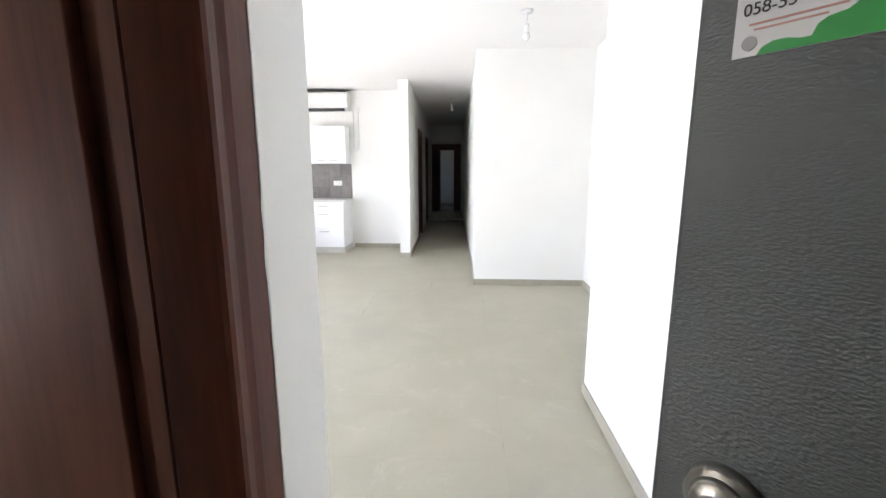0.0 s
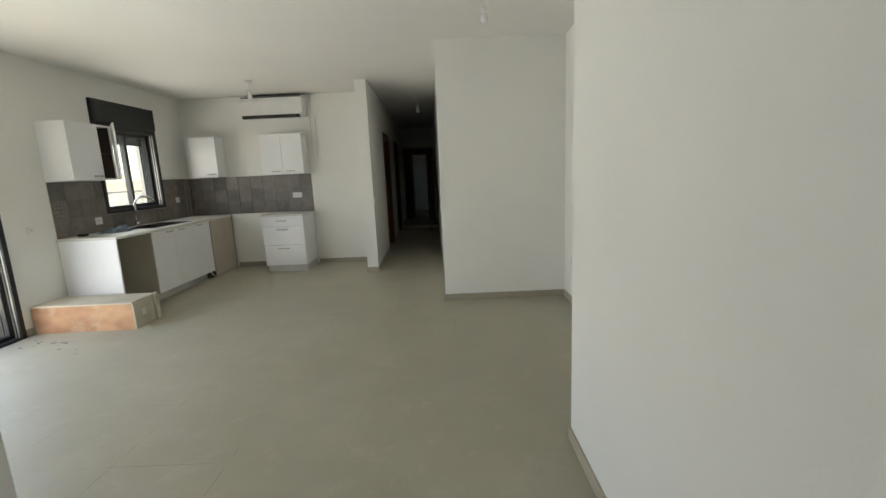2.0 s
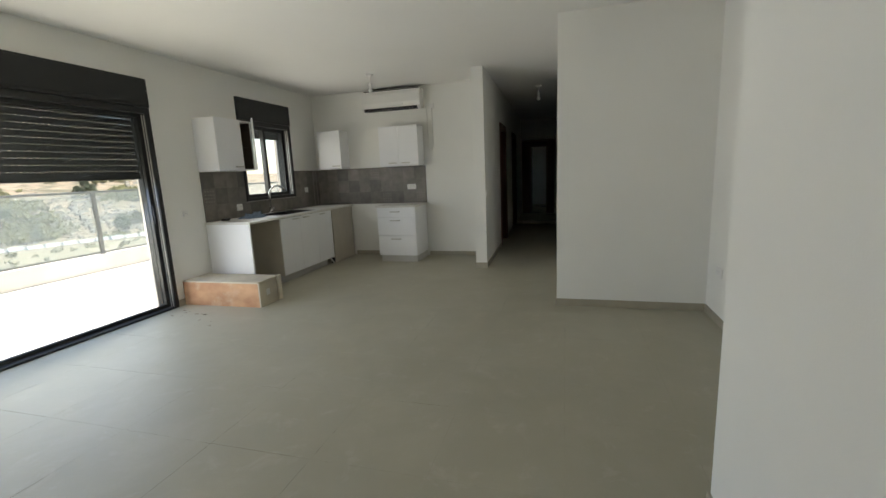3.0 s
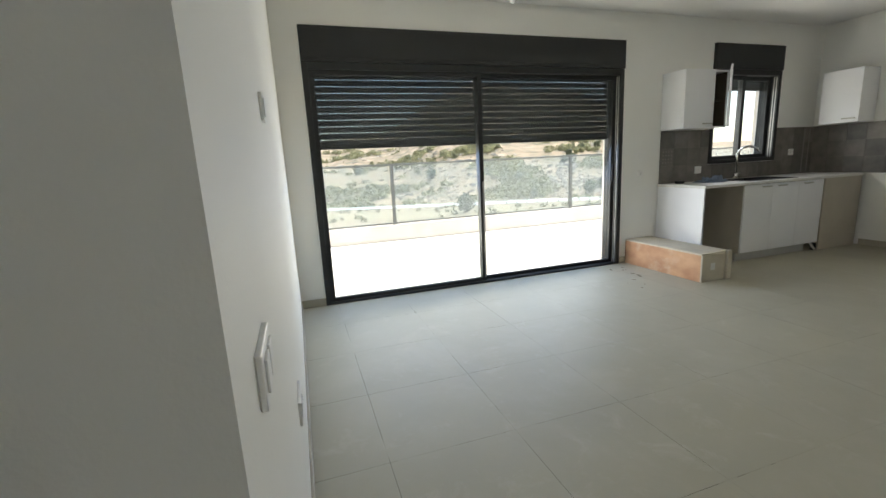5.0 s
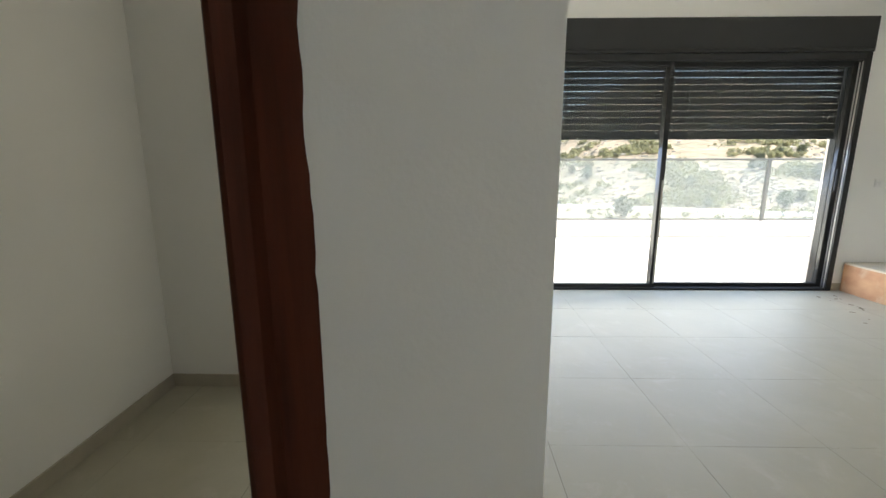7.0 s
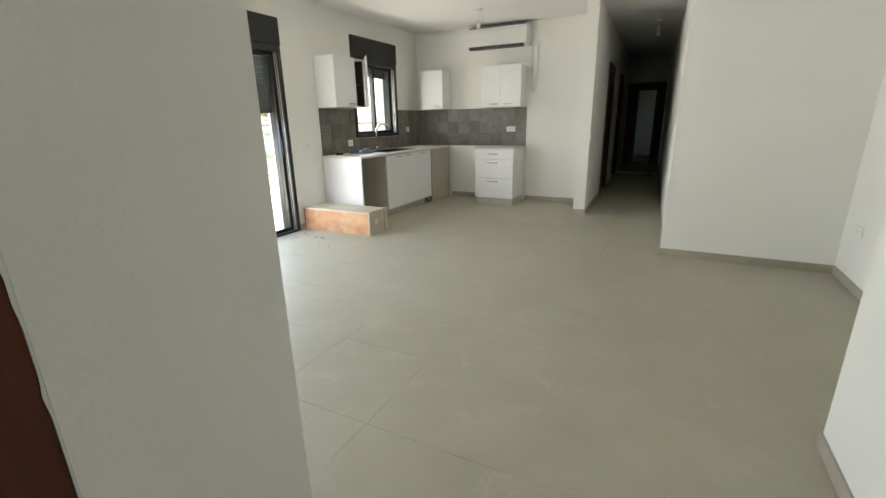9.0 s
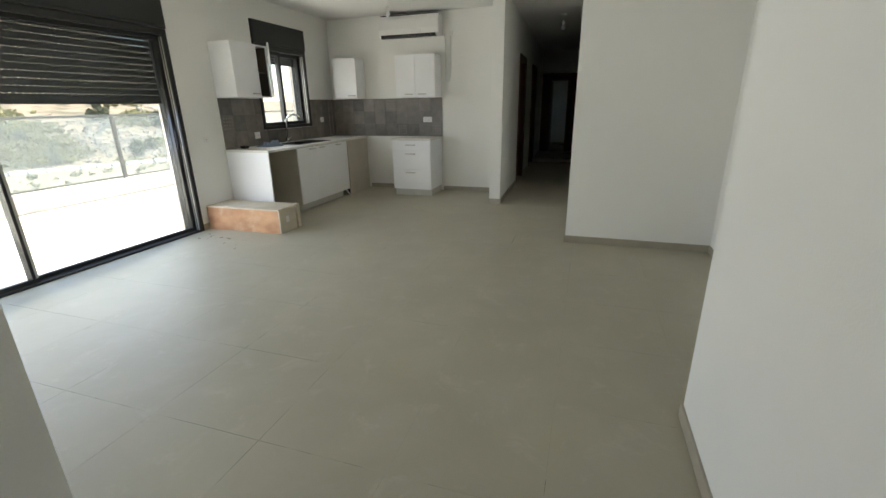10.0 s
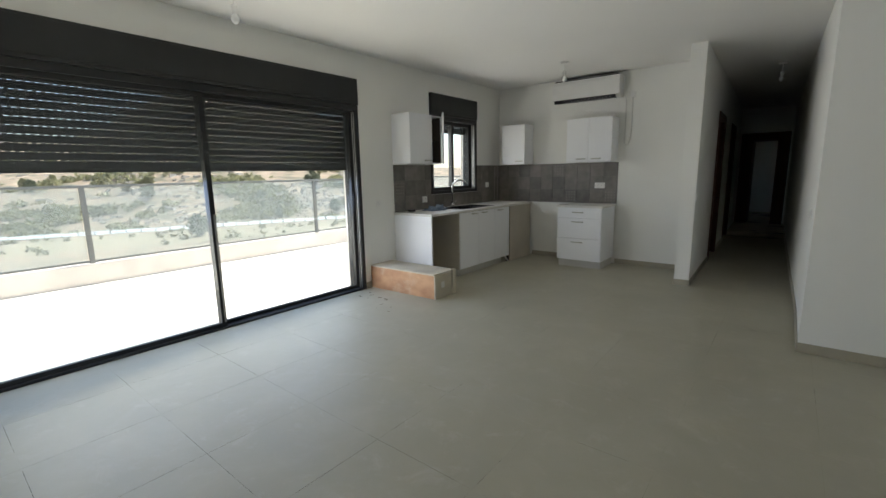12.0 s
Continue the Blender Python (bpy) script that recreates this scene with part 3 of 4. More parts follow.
part("print_line", boxes((-0.0010, -0.0007, SY - 0.040, SY - 0.006, SZ + 0.0128, SZ + 0.0137)), M_REDINK, st)
part("print_line", boxes((-0.0010, -0.0007, SY - 0.034, SY - 0.008, SZ + 0.0105, SZ + 0.0113)), M_REDINK, st)
cu = bpy.data.curves.new("number", "FONT")
cu.body, cu.size, cu.extrude = "058-55", 0.0072, 0.0001
cu.materials.append(M_INK)
num = new("number", cu)
num.parent = st
num.matrix_local = Matrix.Translation((-0.0010, SY - 0.003, SZ + 0.0172)) @ Matrix(((0, 0, -1, 0), (-1, 0, 0, 0), (0, 1, 0, 0), (0, 0, 0, 1)))

# ---- kitchen ----


def pull(parent, at, along="y", length=0.13):
    x, y, z = at
    bm = bmesh.new()
    if along == "y":
        tube(bm, [(x, y - length / 2, z), (x + 0.018, y - length / 2 + 0.012, z), (x + 0.024, y, z), (x + 0.018, y + length / 2 - 0.012, z), (x, y + length / 2, z)], 0.007)
    else:
        tube(bm, [(x - length / 2, y, z), (x - length / 2 + 0.012, y - 0.018, z), (x, y - 0.024, z), (x + length / 2 - 0.012, y - 0.018, z), (x + length / 2, y, z)], 0.007)
    return part("handle", bm, M_STEEL, parent, "curved brushed steel handle", True)


CT = 0.885
XL, YL = -3.86, 7.75
LEFT_RUN, BACK_RUN = (-0.03, -0.012, 0), (-0.047, 0.025, 0)
sinkcab = thing("sink_cabinet", "white laminate sink base cabinet with three doors", "kitchen cabinet", LEFT_RUN)
part("body", boxes((XL + 0.01, -3.245, 5.77, 5.788, 0.1, CT - 0.03), (XL + 0.01, -3.245, 7.02, 7.038, 0.1, CT - 0.03), (XL + 0.01, -3.245, 5.788, 7.02, 0.1, 0.118)), M_CARC, sinkcab)
part("plinth", boxes((-3.31, -3.292, 5.79, 6.92, 0.0, 0.1)), M_PLINTH, sinkcab)
for a, b, hy in ((5.772, 6.2014, 6.10), (6.2028, 6.6214, 6.345), (6.6228, 7.036, 6.77)):
    d = part("door", boxes((-3.243, -3.225, a, b, 0.105, CT - 0.034), bevel=0.002), M_CAB, sinkcab)
    pull(d, (-3.225, hy, CT - 0.060))
part("leg", boxes((-3.29, -3.26, 7.035, 7.065, 0.0, 0.012), (-3.283, -3.267, 7.042, 7.058, 0.012, 0.1)), M_DARKP, sinkcab, "black levelling foot")
part("loose_pipe", tube(bmesh.new(), [(-3.25, 6.95, 0.10), (-3.24, 7.03, 0.013)], 0.012), M_PLASTIC, sinkcab, "short white plastic pipe", True)
endp = thing("end_panel", "white laminate end panel beside an empty appliance gap", "kitchen panel", LEFT_RUN)
part("panel", boxes((XL + 0.005, -3.235, 5.205, 5.223, 0.002, CT - 0.03), bevel=0.001), M_CAB, endp)
cor = thing("corner_cabinet", "beige unfinished corner base cabinet panel", "kitchen cabinet", LEFT_RUN)
part("panel", boxes((-3.25, -3.232, 7.075, YL - 0.012, 0.002, CT - 0.03)), M_CARC, cor)
part("body", boxes((XL + 0.01, -3.25, 7.085, 7.103, 0.075, CT - 0.03), (XL + 0.01, -3.25, 7.103, YL - 0.012, 0.075, 0.093)), M_CARC, cor)
for fx, fy in ((-3.31, 7.70), (-3.31, 7.12), (-3.80, 7.12)):
    part("foot", boxes((fx, fx + 0.03, fy, fy + 0.03, 0.0, 0.075)), M_DARKP, cor)
# worktop with a sink cut-out
SX0, SX1, SY0, SY1 = -3.72, -3.33, 5.98, 6.72
top = thing("worktop", "white stone kitchen worktop with a dark double sink", "worktop", LEFT_RUN)
part("slab", boxes((XL + 0.003, SX0, 5.195, YL - 0.003, CT - 0.028, CT), (SX1, -3.215, 5.195, YL - 0.003, CT - 0.028, CT),
                   (SX0, SX1, 5.195, SY0, CT - 0.028, CT), (SX0, SX1, SY1, YL - 0.003, CT - 0.028, CT)), M_COUNT, top)
sink = thing("sink", "black double bowl inset kitchen sink", "sink", LEFT_RUN)
ym = (SY0 + SY1) / 2 + 0.06
part("rim", boxes((SX0 - 0.015, SX0 + 0.012, SY0 - 0.015, SY1 + 0.015, CT + 0.001, CT + 0.006), (SX1 - 0.012, SX1 + 0.015, SY0 - 0.015, SY1 + 0.015, CT + 0.001, CT + 0.006),
                  (SX0 + 0.012, SX1 - 0.012, SY0 - 0.015, SY0 + 0.012, CT + 0.001, CT + 0.006), (SX0 + 0.012, SX1 - 0.012, SY1 - 0.012, SY1 + 0.015, CT + 0.001, CT + 0.006),
                  (SX0 + 0.012, SX1 - 0.012, ym - 0.02, ym + 0.02, CT - 0.01, CT + 0.006)), M_SINK, sink)
for a, b in ((SY0 + 0.004, ym - 0.012), (ym + 0.012, SY1 - 0.004)):
    bowl = part("bowl", boxes((SX0 + 0.004, SX1 - 0.004, a, b, CT - 0.19, CT - 0.18), (SX0 + 0.004, SX0 + 0.012, a, b, CT - 0.18, CT), (SX1 - 0.012, SX1 - 0.004, a, b, CT - 0.18, CT),
                              (SX0 + 0.012, SX1 - 0.012, a, a + 0.008, CT - 0.18, CT), (SX0 + 0.012, SX1 - 0.012, b - 0.008, b, CT - 0.18, CT)), M_SINK, sink)
    part("drain", cyl(bmesh.new(), ((SX0 + SX1) / 2, (a + b) / 2, CT - 0.178), 0.04, 0.006, seg=24), M_STEEL, bowl)
tap = thing("kitchen_tap", "tall chrome gooseneck kitchen tap", "tap", LEFT_RUN)
part("base", cyl(bmesh.new(), (-3.775, 6.33, CT + 0.03), 0.026, 0.06), M_CHROME, tap, "", True)
arc = [(-3.775, 6.33, CT + 0.05), (-3.775, 6.33, CT + 0.27)]
arc += [(-3.775 + 0.075 * (1 - math.cos(a * 0.3)), 6.33 + 0.085 * (1 - math.cos(a * 0.3)), CT + 0.27 + 0.115 * math.sin(a * 0.3)) for a in range(1, 10)]
part("spout", tube(bmesh.new(), arc, 0.014, 12), M_CHROME, tap, "", True)
part("lever", tube(bmesh.new(), [(-3.775, 6.355, CT + 0.05), (-3.765, 6.41, CT + 0.075)], 0.007), M_CHROME, tap, "", True)
cloth = bmesh.new()
bmesh.ops.create_grid(cloth, x_segments=26, y_segments=18, size=0.5)
for v in cloth.verts:
    r = max(abs(v.co.x), abs(v.co.y))
    h = 0.11 * (0.35 + noise.noise(v.co * 5.0) * 0.6 + noise.noise(v.co * 13) * 0.35) * max(0.0, 1 - (r * 2) ** 3)
    v.co = Vector((-3.62 + v.co.y * 0.22 + noise.noise(v.co * 3) * 0.05, 5.72 + v.co.x * 0.34 + noise.noise(v.co * 4 + Vector((5, 0, 0))) * 0.06, CT + 0.003 + max(0, h)))
tagged(part("cloth", cloth, M_CLOTH, None, "", True), "crumpled blue-grey cleaning cloth on the worktop", "cloth")
tagged(part("sponge", boxes((-3.79, -3.72, 5.34, 5.42, CT, CT + 0.03), bevel=0.008), M_DARKP), "small dark sponge on the worktop", "sponge")

dr = thing("drawer_cabinet", "white laminate base cabinet with three drawers", "kitchen cabinet", BACK_RUN)
DX0, DX1, DY = -2.50, -1.87, 7.17
part("body", boxes((DX0, DX1, DY + 0.02, YL - 0.012, 0.1, CT - 0.03)), M_CAB, dr)
part("plinth", boxes((DX0 + 0.02, DX1 - 0.004, DY + 0.03, YL - 0.05, 0.0, 0.1)), M_PLINTH, dr)
for z0, z1, hz in ((0.105, 0.415, 0.365), (0.42, 0.705, 0.655), (0.71, CT - 0.033, 0.79)):
    d = part("drawer", boxes((DX0 + 0.002, DX1 - 0.002, DY, DY + 0.018, z0, z1), bevel=0.002), M_CAB, dr)
    pull(d, ((DX0 + DX1) / 2 - 0.02, DY, hz), "x", 0.16)
short_top = tagged(part("worktop", boxes((DX0 - 0.015, DX1 + 0.02, DY - 0.02, YL - 0.003, CT - 0.028, CT), bevel=0.002), M_COUNT), "short white stone worktop on the drawers", "worktop")
short_top.location = BACK_RUN

up1 = thing("wall_cabinet", "white wall cabinet beside the window, one door ajar", "kitchen cabinet", LEFT_RUN, group="kitchen wall cabinets")
UZ0, UZ1 = 1.49, 2.10
part("body", boxes((XL + 0.002, -3.57, 5.21, 5.228, UZ0, UZ1), (XL + 0.002, -3.57, 5.83, 5.848, UZ0, UZ1), (XL + 0.002, -3.57, 5.228, 5.83, UZ0, UZ0 + 0.018),
                   (XL + 0.002, -3.57, 5.228, 5.83, UZ1 - 0.018, UZ1)), M_CAB, up1)
part("back_panel", boxes((XL + 0.003, XL + 0.012, 5.228, 5.83, UZ0 + 0.018, UZ1 - 0.018), (XL + 0.012, -3.58, 5.823, 5.829, UZ0 + 0.018, UZ1 - 0.018),
                         (XL + 0.012, -3.60, 5.228, 5.823, 1.78, 1.795)), M_DARKIN, up1)
d = part("door", boxes((-3.568, -3.55, 5.21, 5.63, UZ0, UZ1), bevel=0.002), M_CAB, up1)
pull(d, (-3.55, 5.545, UZ0 + 0.045))
d = part("door", boxes((0.0, 0.018, -0.41, 0.0, UZ0, UZ1), bevel=0.002), M_CAB, up1)
d.matrix_local = pose(-3.567, 5.848, 0, 0, 0, 40)
up2 = thing("wall_cabinet", "single-door white wall cabinet in the corner", "kitchen cabinet", BACK_RUN, group="kitchen wall cabinets")
part("body", boxes((-3.61, -3.205, 7.47, YL - 0.003, UZ0, UZ1)), M_CAB, up2)
d = part("door", boxes((-3.612, -3.203, 7.45, 7.468, UZ0, UZ1), bevel=0.002), M_CAB, up2)
pull(d, (-3.30, 7.45, UZ0 + 0.045), "x")
up3 = thing("wall_cabinet", "double-door white wall cabinet under the air conditioner", "kitchen cabinet", BACK_RUN, group="kitchen wall cabinets")
part("body", boxes((-2.515, -1.87, 7.47, YL - 0.003, UZ0, UZ1)), M_CAB, up3)
for a, b, hx in ((-2.515, -2.1945, -2.30), (-2.1925, -1.87, -2.08)):
    d = part("door", boxes((a, b, 7.45, 7.468, UZ0, UZ1), bevel=0.002), M_CAB, up3)
    pull(d, (hx, 7.45, UZ0 + 0.045), "x")

# wall-mounted air conditioner
ac = thing("air_conditioner", "white wall-mounted split air conditioner", "air conditioner", BACK_RUN)
AX0, AX1, AY = -2.80, -1.83, 7.53
bm = bmesh.new()
prof = [(YL - 0.004, 2.37), (AY + 0.07, 2.355), (AY + 0.012, 2.40), (AY, 2.47), (AY + 0.004, 2.60), (AY + 0.03, 2.655), (YL - 0.004, 2.66)]
for x in (AX0, AX1):
    bm.faces.new([bm.verts.new((x, y, z)) for y, z in prof])
bm.verts.ensure_lookup_table()
n = len(prof)
for k in range(n):
    bm.faces.new((bm.verts[k], bm.verts[(k + 1) % n], bm.verts[n + (k + 1) % n], bm.verts[n + k]))
bmesh.ops.bevel(bm, geom=[e for e in bm.edges if abs(e.verts[0].co.x - e.verts[1].co.x) < 1e-5], offset=0.008, segments=2, affect="EDGES", clamp_overlap=True)
part("casing", bm, M_PLASTIC, ac)
part("top_grille", boxes((AX0 + 0.03, AX1 - 0.03, AY + 0.04, YL - 0.02, 2.657, 2.672)), M_DARKP, ac)
part("outlet", boxes((AX0 + 0.04, AX1 - 0.05, AY + 0.004, AY + 0.07, 2.350, 2.396)), M_DARKP, ac, "dark air outlet slot")
for k in range(12):
    lx = AX0 + 0.30 + k * 0.05
    part("louvre", boxes((lx, lx + 0.004, AY + 0.0005, AY + 0.004, 2.356, 2.378)), M_GREYP, ac)
part("flap", boxes((AX0 + 0.04, AX1 - 0.05, AY + 0.001, AY + 0.012, 2.396, 2.404)), M_PLASTIC, ac)
part("label_mark", boxes((AX0 + 0.30, AX1 - 0.28, AY - 0.004, AY + 0.01, 2.415, 2.455)), M_STICKW, ac)
cab = thing("conduit", "white wall conduit hanging in a loop", "cable", BACK_RUN)
part("pipe", tube(bmesh.new(), [(-1.86, 7.735, 2.40), (-1.80, 7.735, 2.39), (-1.785, 7.735, 2.3), (-1.782, 7.735, 1.95), (-1.79, 7.735, 1.76), (-1.765, 7.735, 1.715),
                                (-1.73, 7.735, 1.72), (-1.705, 7.735, 1.80), (-1.70, 7.735, 2.0), (-1.70, 7.735, 2.36)], 0.006), M_PIPE, cab, "", True)
part("junction_box", boxes((-1.735, -1.665, 7.735, YL - 0.001, 2.36, 2.43), bevel=0.003), M_PLASTIC, cab)

# ---- small fittings ----


def plate(name, label, category, m, w, h, toggles):
    """A wall plate in the x-z plane facing -y, with rockers or sockets."""
    t = thing(name, label, category)
    part("cover", boxes((-w / 2, w / 2, -0.009, 0.0, -h / 2, h / 2), bevel=0.002), M_PLASTIC, t)
    for i in range(toggles):
        c = (i - (toggles - 1) / 2) * w / toggles * 0.8
        if category == "socket":
            s = part("socket_face", boxes((c - 0.024, c + 0.024, -0.012, -0.009, -0.026, 0.026), bevel=0.001), M_PLASTIC, t)
            for hx, hz in ((-0.009, 0.006), (0.009, 0.006), (0.0, -0.010)):
                part("socket_hole", boxes((c + hx - 0.002, c + hx + 0.002, -0.0125, -0.0118, hz - 0.003, hz + 0.003)), M_DARKP, s)
        else:
            part("rocker", boxes((c - w / toggles * 0.3, c + w / toggles * 0.3, -0.013, -0.009, -h * 0.3, h * 0.3), bevel=0.001), M_PLASTIC, t)
    t.matrix_world = m
    return t


plate("wall_socket", "white double socket on dark backsplash tiles", "socket", pose(-2.15, YK - 0.013, 1.15), 0.15, 0.085, 2)
plate("wall_socket", "white socket on dark tiles beside the window", "socket", pose(XW + 0.013, 7.36, 1.17, 0, 0, 90), 0.09, 0.08, 1)
plate("wall_socket", "white socket on dark tiles above the worktop", "socket", pose(XW + 0.013, 5.78, 1.02, 0, 0, 90), 0.10, 0.085, 1)
plate("light_switch", "white switch on the corridor wall end", "light switch", pose(-0.7755, 7.0, 1.04, 0, 0, 90), 0.075, 0.075, 1)
plate("light_switch", "white switch on the corridor wall", "light switch", pose(0.212, 5.75, 1.0, 0, 0, -90), 0.08, 0.08, 1)
plate("wall_socket", "white socket low in the recess", "socket", pose(1.535, 4.99, 0.44, 0, 0, -90), 0.14, 0.08, 2)
plate("light_switch", "wide white switch on the living room wall", "light switch", pose(-0.475, 1.113, 0.995, 0, 0, 180), 0.13, 0.076, 2)
plate("wall_socket", "low white socket on the living room wall", "socket", pose(-1.30, 1.113, 0.48, 0, 0, 180), 0.16, 0.085, 2)
plate("thermostat", "white control panel on the living room wall", "wall panel", pose(-1.23, 1.113, 1.43, 0, 0, 180), 0.08, 0.075, 1)
plate("light_switch", "white switch by the entrance", "light switch", pose(0.85, 1.05, 1.045, 0, 0, -90), 0.13, 0.09, 1)
plate("wall_socket", "white blank plate beside the worktop", "socket", pose(XW, 4.93, 1.02, 0, 0, 90), 0.07, 0.07, 1)

rem = thing("remote_control", "white air conditioner remote in a wall holder", "remote control")
part("holder", boxes((-0.032, 0.032, -0.034, -0.0, -0.085, -0.006), bevel=0.003), M_PLASTIC, rem)
rb = part("remote_body", boxes((-0.026, 0.026, -0.038, -0.012, -0.082, 0.088), bevel=0.004), M_PLASTIC, rem)
part("screen_bezel", boxes((-0.024, 0.024, -0.0395, -0.0375, 0.012, 0.084), bevel=0.0005), M_DARKP, rb)
part("display", boxes((-0.017, 0.017, -0.0405, -0.0392, 0.026, 0.070)), M_LCD, rb)
part("power_button", cyl(bmesh.new(), (0.0, -0.039, -0.005), 0.005, 0.003, "y", 16), M_ORANGE, rb)
for r in range(5):
    for c in range(3):
        part("button", boxes((-0.019 + c * 0.0145, -0.010 + c * 0.0145, -0.0392, -0.0375, -0.021 - r * 0.0105, -0.017 - r * 0.0105)), M_GREYP, rb)
part("base_strip", boxes((-0.024, 0.024, -0.0395, -0.036, -0.0815, -0.072)), M_DARKP, rb)
rem.matrix_world = pose(0.85, 1.069, 1.345, 0, 0, -90) @ Matrix.Diagonal((0.76, 0.58, 0.88, 1))
clip = thing("empty_holder", "empty white wall holder bracket", "holder")
part("bracket", boxes((-0.012, 0.0, -0.02, 0.02, -0.06, 0.06), (-0.03, -0.012, -0.02, -0.012, -0.06, 0.06), (-0.03, -0.012, 0.012, 0.02, -0.06, 0.06), bevel=0.001), M_PLASTIC, clip)
clip.location = (0.85, 0.93, 1.24)


def bulb_lamp(x, y, label):
    t = thing("ceiling_bulb", label, "ceiling lamp", (x, y, H), "bare ceiling bulbs")
    part("rose", cyl(bmesh.new(), (0, 0, -0.012), 0.045, 0.022, r2=0.05), M_PLASTIC, t, "", True)
    part("cord", cyl(bmesh.new(), (0, 0, -0.07), 0.004, 0.10, seg=8), M_PLASTIC, t)
    part("lamp_holder", cyl(bmesh.new(), (0, 0, -0.145), 0.018, 0.06, r2=0.022), M_PLASTIC, t, "", True)
    bm = bmesh.new()
    bmesh.ops.create_uvsphere(bm, u_segments=16, v_segments=10, radius=0.03, matrix=Matrix.Translation((0, 0, -0.205)) @ Matrix.Diagonal((1, 1, 1.25, 1)))
    part("bulb", bm, M_BULB, t, "unlit frosted bulb", True)
    return t


for x, y in ((-2.30, 6.72), (0.60, 4.13), (-0.16, 8.757), (-3.24, 2.99)):
    bulb_lamp(x, y, "bare bulb on a short white cord, unlit")

# crate lying on the floor beside the balcony door
cr = thing("wooden_box", "long plywood box with dusty pale top on the floor", "box", (-3.875, 4.745, 0), turn=1.2)
part("front_board", boxes((0.0, 0.985, 0.0, 0.016, 0.0, 0.262), bevel=0.002), M_CRATE, cr, "orange stained plywood front")
part("top_board", boxes((-0.002, 0.99, 0.003, 0.37, 0.2625, 0.278), bevel=0.002), M_CRATEW, cr)
part("side_board", boxes((0.9855, 1.003, 0.0, 0.30, 0.0, 0.262), bevel=0.002), M_CRATEW, cr)
part("side_board", boxes((0.9855, 1.018, 0.315, 0.37, 0.0, 0.285), bevel=0.002), M_CRATEW, cr)
part("paper_mark", boxes((1.003, 1.0036, 0.11, 0.17, 0.11, 0.18)), M_PIPE, cr, "torn pale paper label")
part("back_board", boxes((0.0, 0.985, 0.354, 0.37, 0.0, 0.262)), M_CRATEW, cr)

# ---- balcony and outdoors ----
structure("balcony_floor", boxes((-8.95, -4.15, -6.0, 16.0, -0.60, -0.29)), M_BALC, "sunlit pale balcony floor", "balcony")
structure("balcony_kerb", boxes((-8.78, -8.58, -6.0, 16.0, -0.29, 0.035)), M_STONE, "low pale kerb under the railing", "kerb")
structure("balcony_step", boxes((-4.42, -4.15, -6.0, 16.0, -0.29, -0.02)), M_STONE, "pale stone step below the sliding door", "step")
structure("facade", boxes((-4.19, -4.15, 0.95, 1.333, -3, 3.05), (-4.19, -4.15, 1.333, 4.655, 2.45, 3.05), (-4.19, -4.15, 4.655, 5.935, -3, 3.05), (-4.19, -4.15, 5.935, 7.06, -3, 1.06),
                          (-4.19, -4.15, 5.935, 7.06, 2.46, 3.05), (-4.19, -4.15, 7.06, 8.4, -3, 3.05)), M_STONE, "pale stone outer wall", "facade")
rail = thing("balcony_railing", "glass balcony railing with grey metal posts", "railing", kind="structure")
part("top_rail", boxes((-8.72, -8.66, -6.0, 16.0, 1.25, 1.29), bevel=0.004), M_RAIL, rail)
part("bottom_rail", boxes((-8.705, -8.675, -6.0, 16.0, 0.055, 0.085)), M_RAIL, rail)
for i in range(6):
    y = -5.53 + i * 4.295
    part("post", boxes((-8.715, -8.665, y - 0.035, y + 0.035, 0.035, 1.25), bevel=0.003), M_RAIL, rail)
    if i < 5:
        for k in range(3):
            a = y + 0.04 + k * 1.405
            g = part("glass_panel", boxes((-8.694, -8.686, a, a + 1.395, 0.09, 1.248)), M_RGLASS, rail)
            g.visible_shadow = False


def road_x(y):
    """Where the valley road runs, seen along its length."""
    return -min(167.0, max(72.0, 134.0 - 0.41 * y))


CREST = ((-9.0, 2.5), (0.08, 3.2), (0.22, 4.4), (0.28, 6.3), (0.345, 8.5), (0.415, 9.6), (0.68, 8.1), (0.78, 6.5), (0.95, 3.0), (1.15, 0.6), (9.0, 0.5))


def crest(slope):
    """How high the skyline stands, in degrees, by the bearing from the building."""
    for (s0, e0), (s1, e1) in zip(CREST, CREST[1:]):
        if slope <= s1:
            return e0 + (e1 - e0) * (max(slope, s0) - s0) / (s1 - s0)
    return 0.5


def ground_z(x, y):
    """Valley floor below the building, then a hill rising behind the road."""
    d = -x
    base = -11.0 + 2.5 * max(0, (30 - d) / 30)
    s = d + road_x(y) - 9.0
    if s > 0:
        slope = y / d
        f = s / (280.0 + road_x(y) - 9.0)
        top = 1.35 + 280.0 * math.sqrt(1 + min(2.0, abs(slope)) ** 2) * math.tan(radians(crest(slope)))
        rise = (top + 11.0) * f if f < 1 else (top + 11.0) - (d - 280.0) * 0.25
        rise += 3.0 * noise.noise(Vector((x * 0.012, y * 0.010, 0))) * min(1, s / 60) + 1.3 * noise.noise(Vector((x * 0.05, y * 0.04, 3))) * min(1, s / 30)
        base += max(-3.0, rise)
    return base


bm = bmesh.new()
xs = [60, 0] + [-4 * i for i in range(1, 150)] + [-700, -900, -1300, -2000]
ys = [-1600, -1000, -700] + [-500 + 7 * i for i in range(190)] + [1000, 1500, 2200]
grid = [[bm.verts.new((x, y, ground_z(max(x, -590), y) if x < 0 else -10.5)) for y in ys] for x in xs]
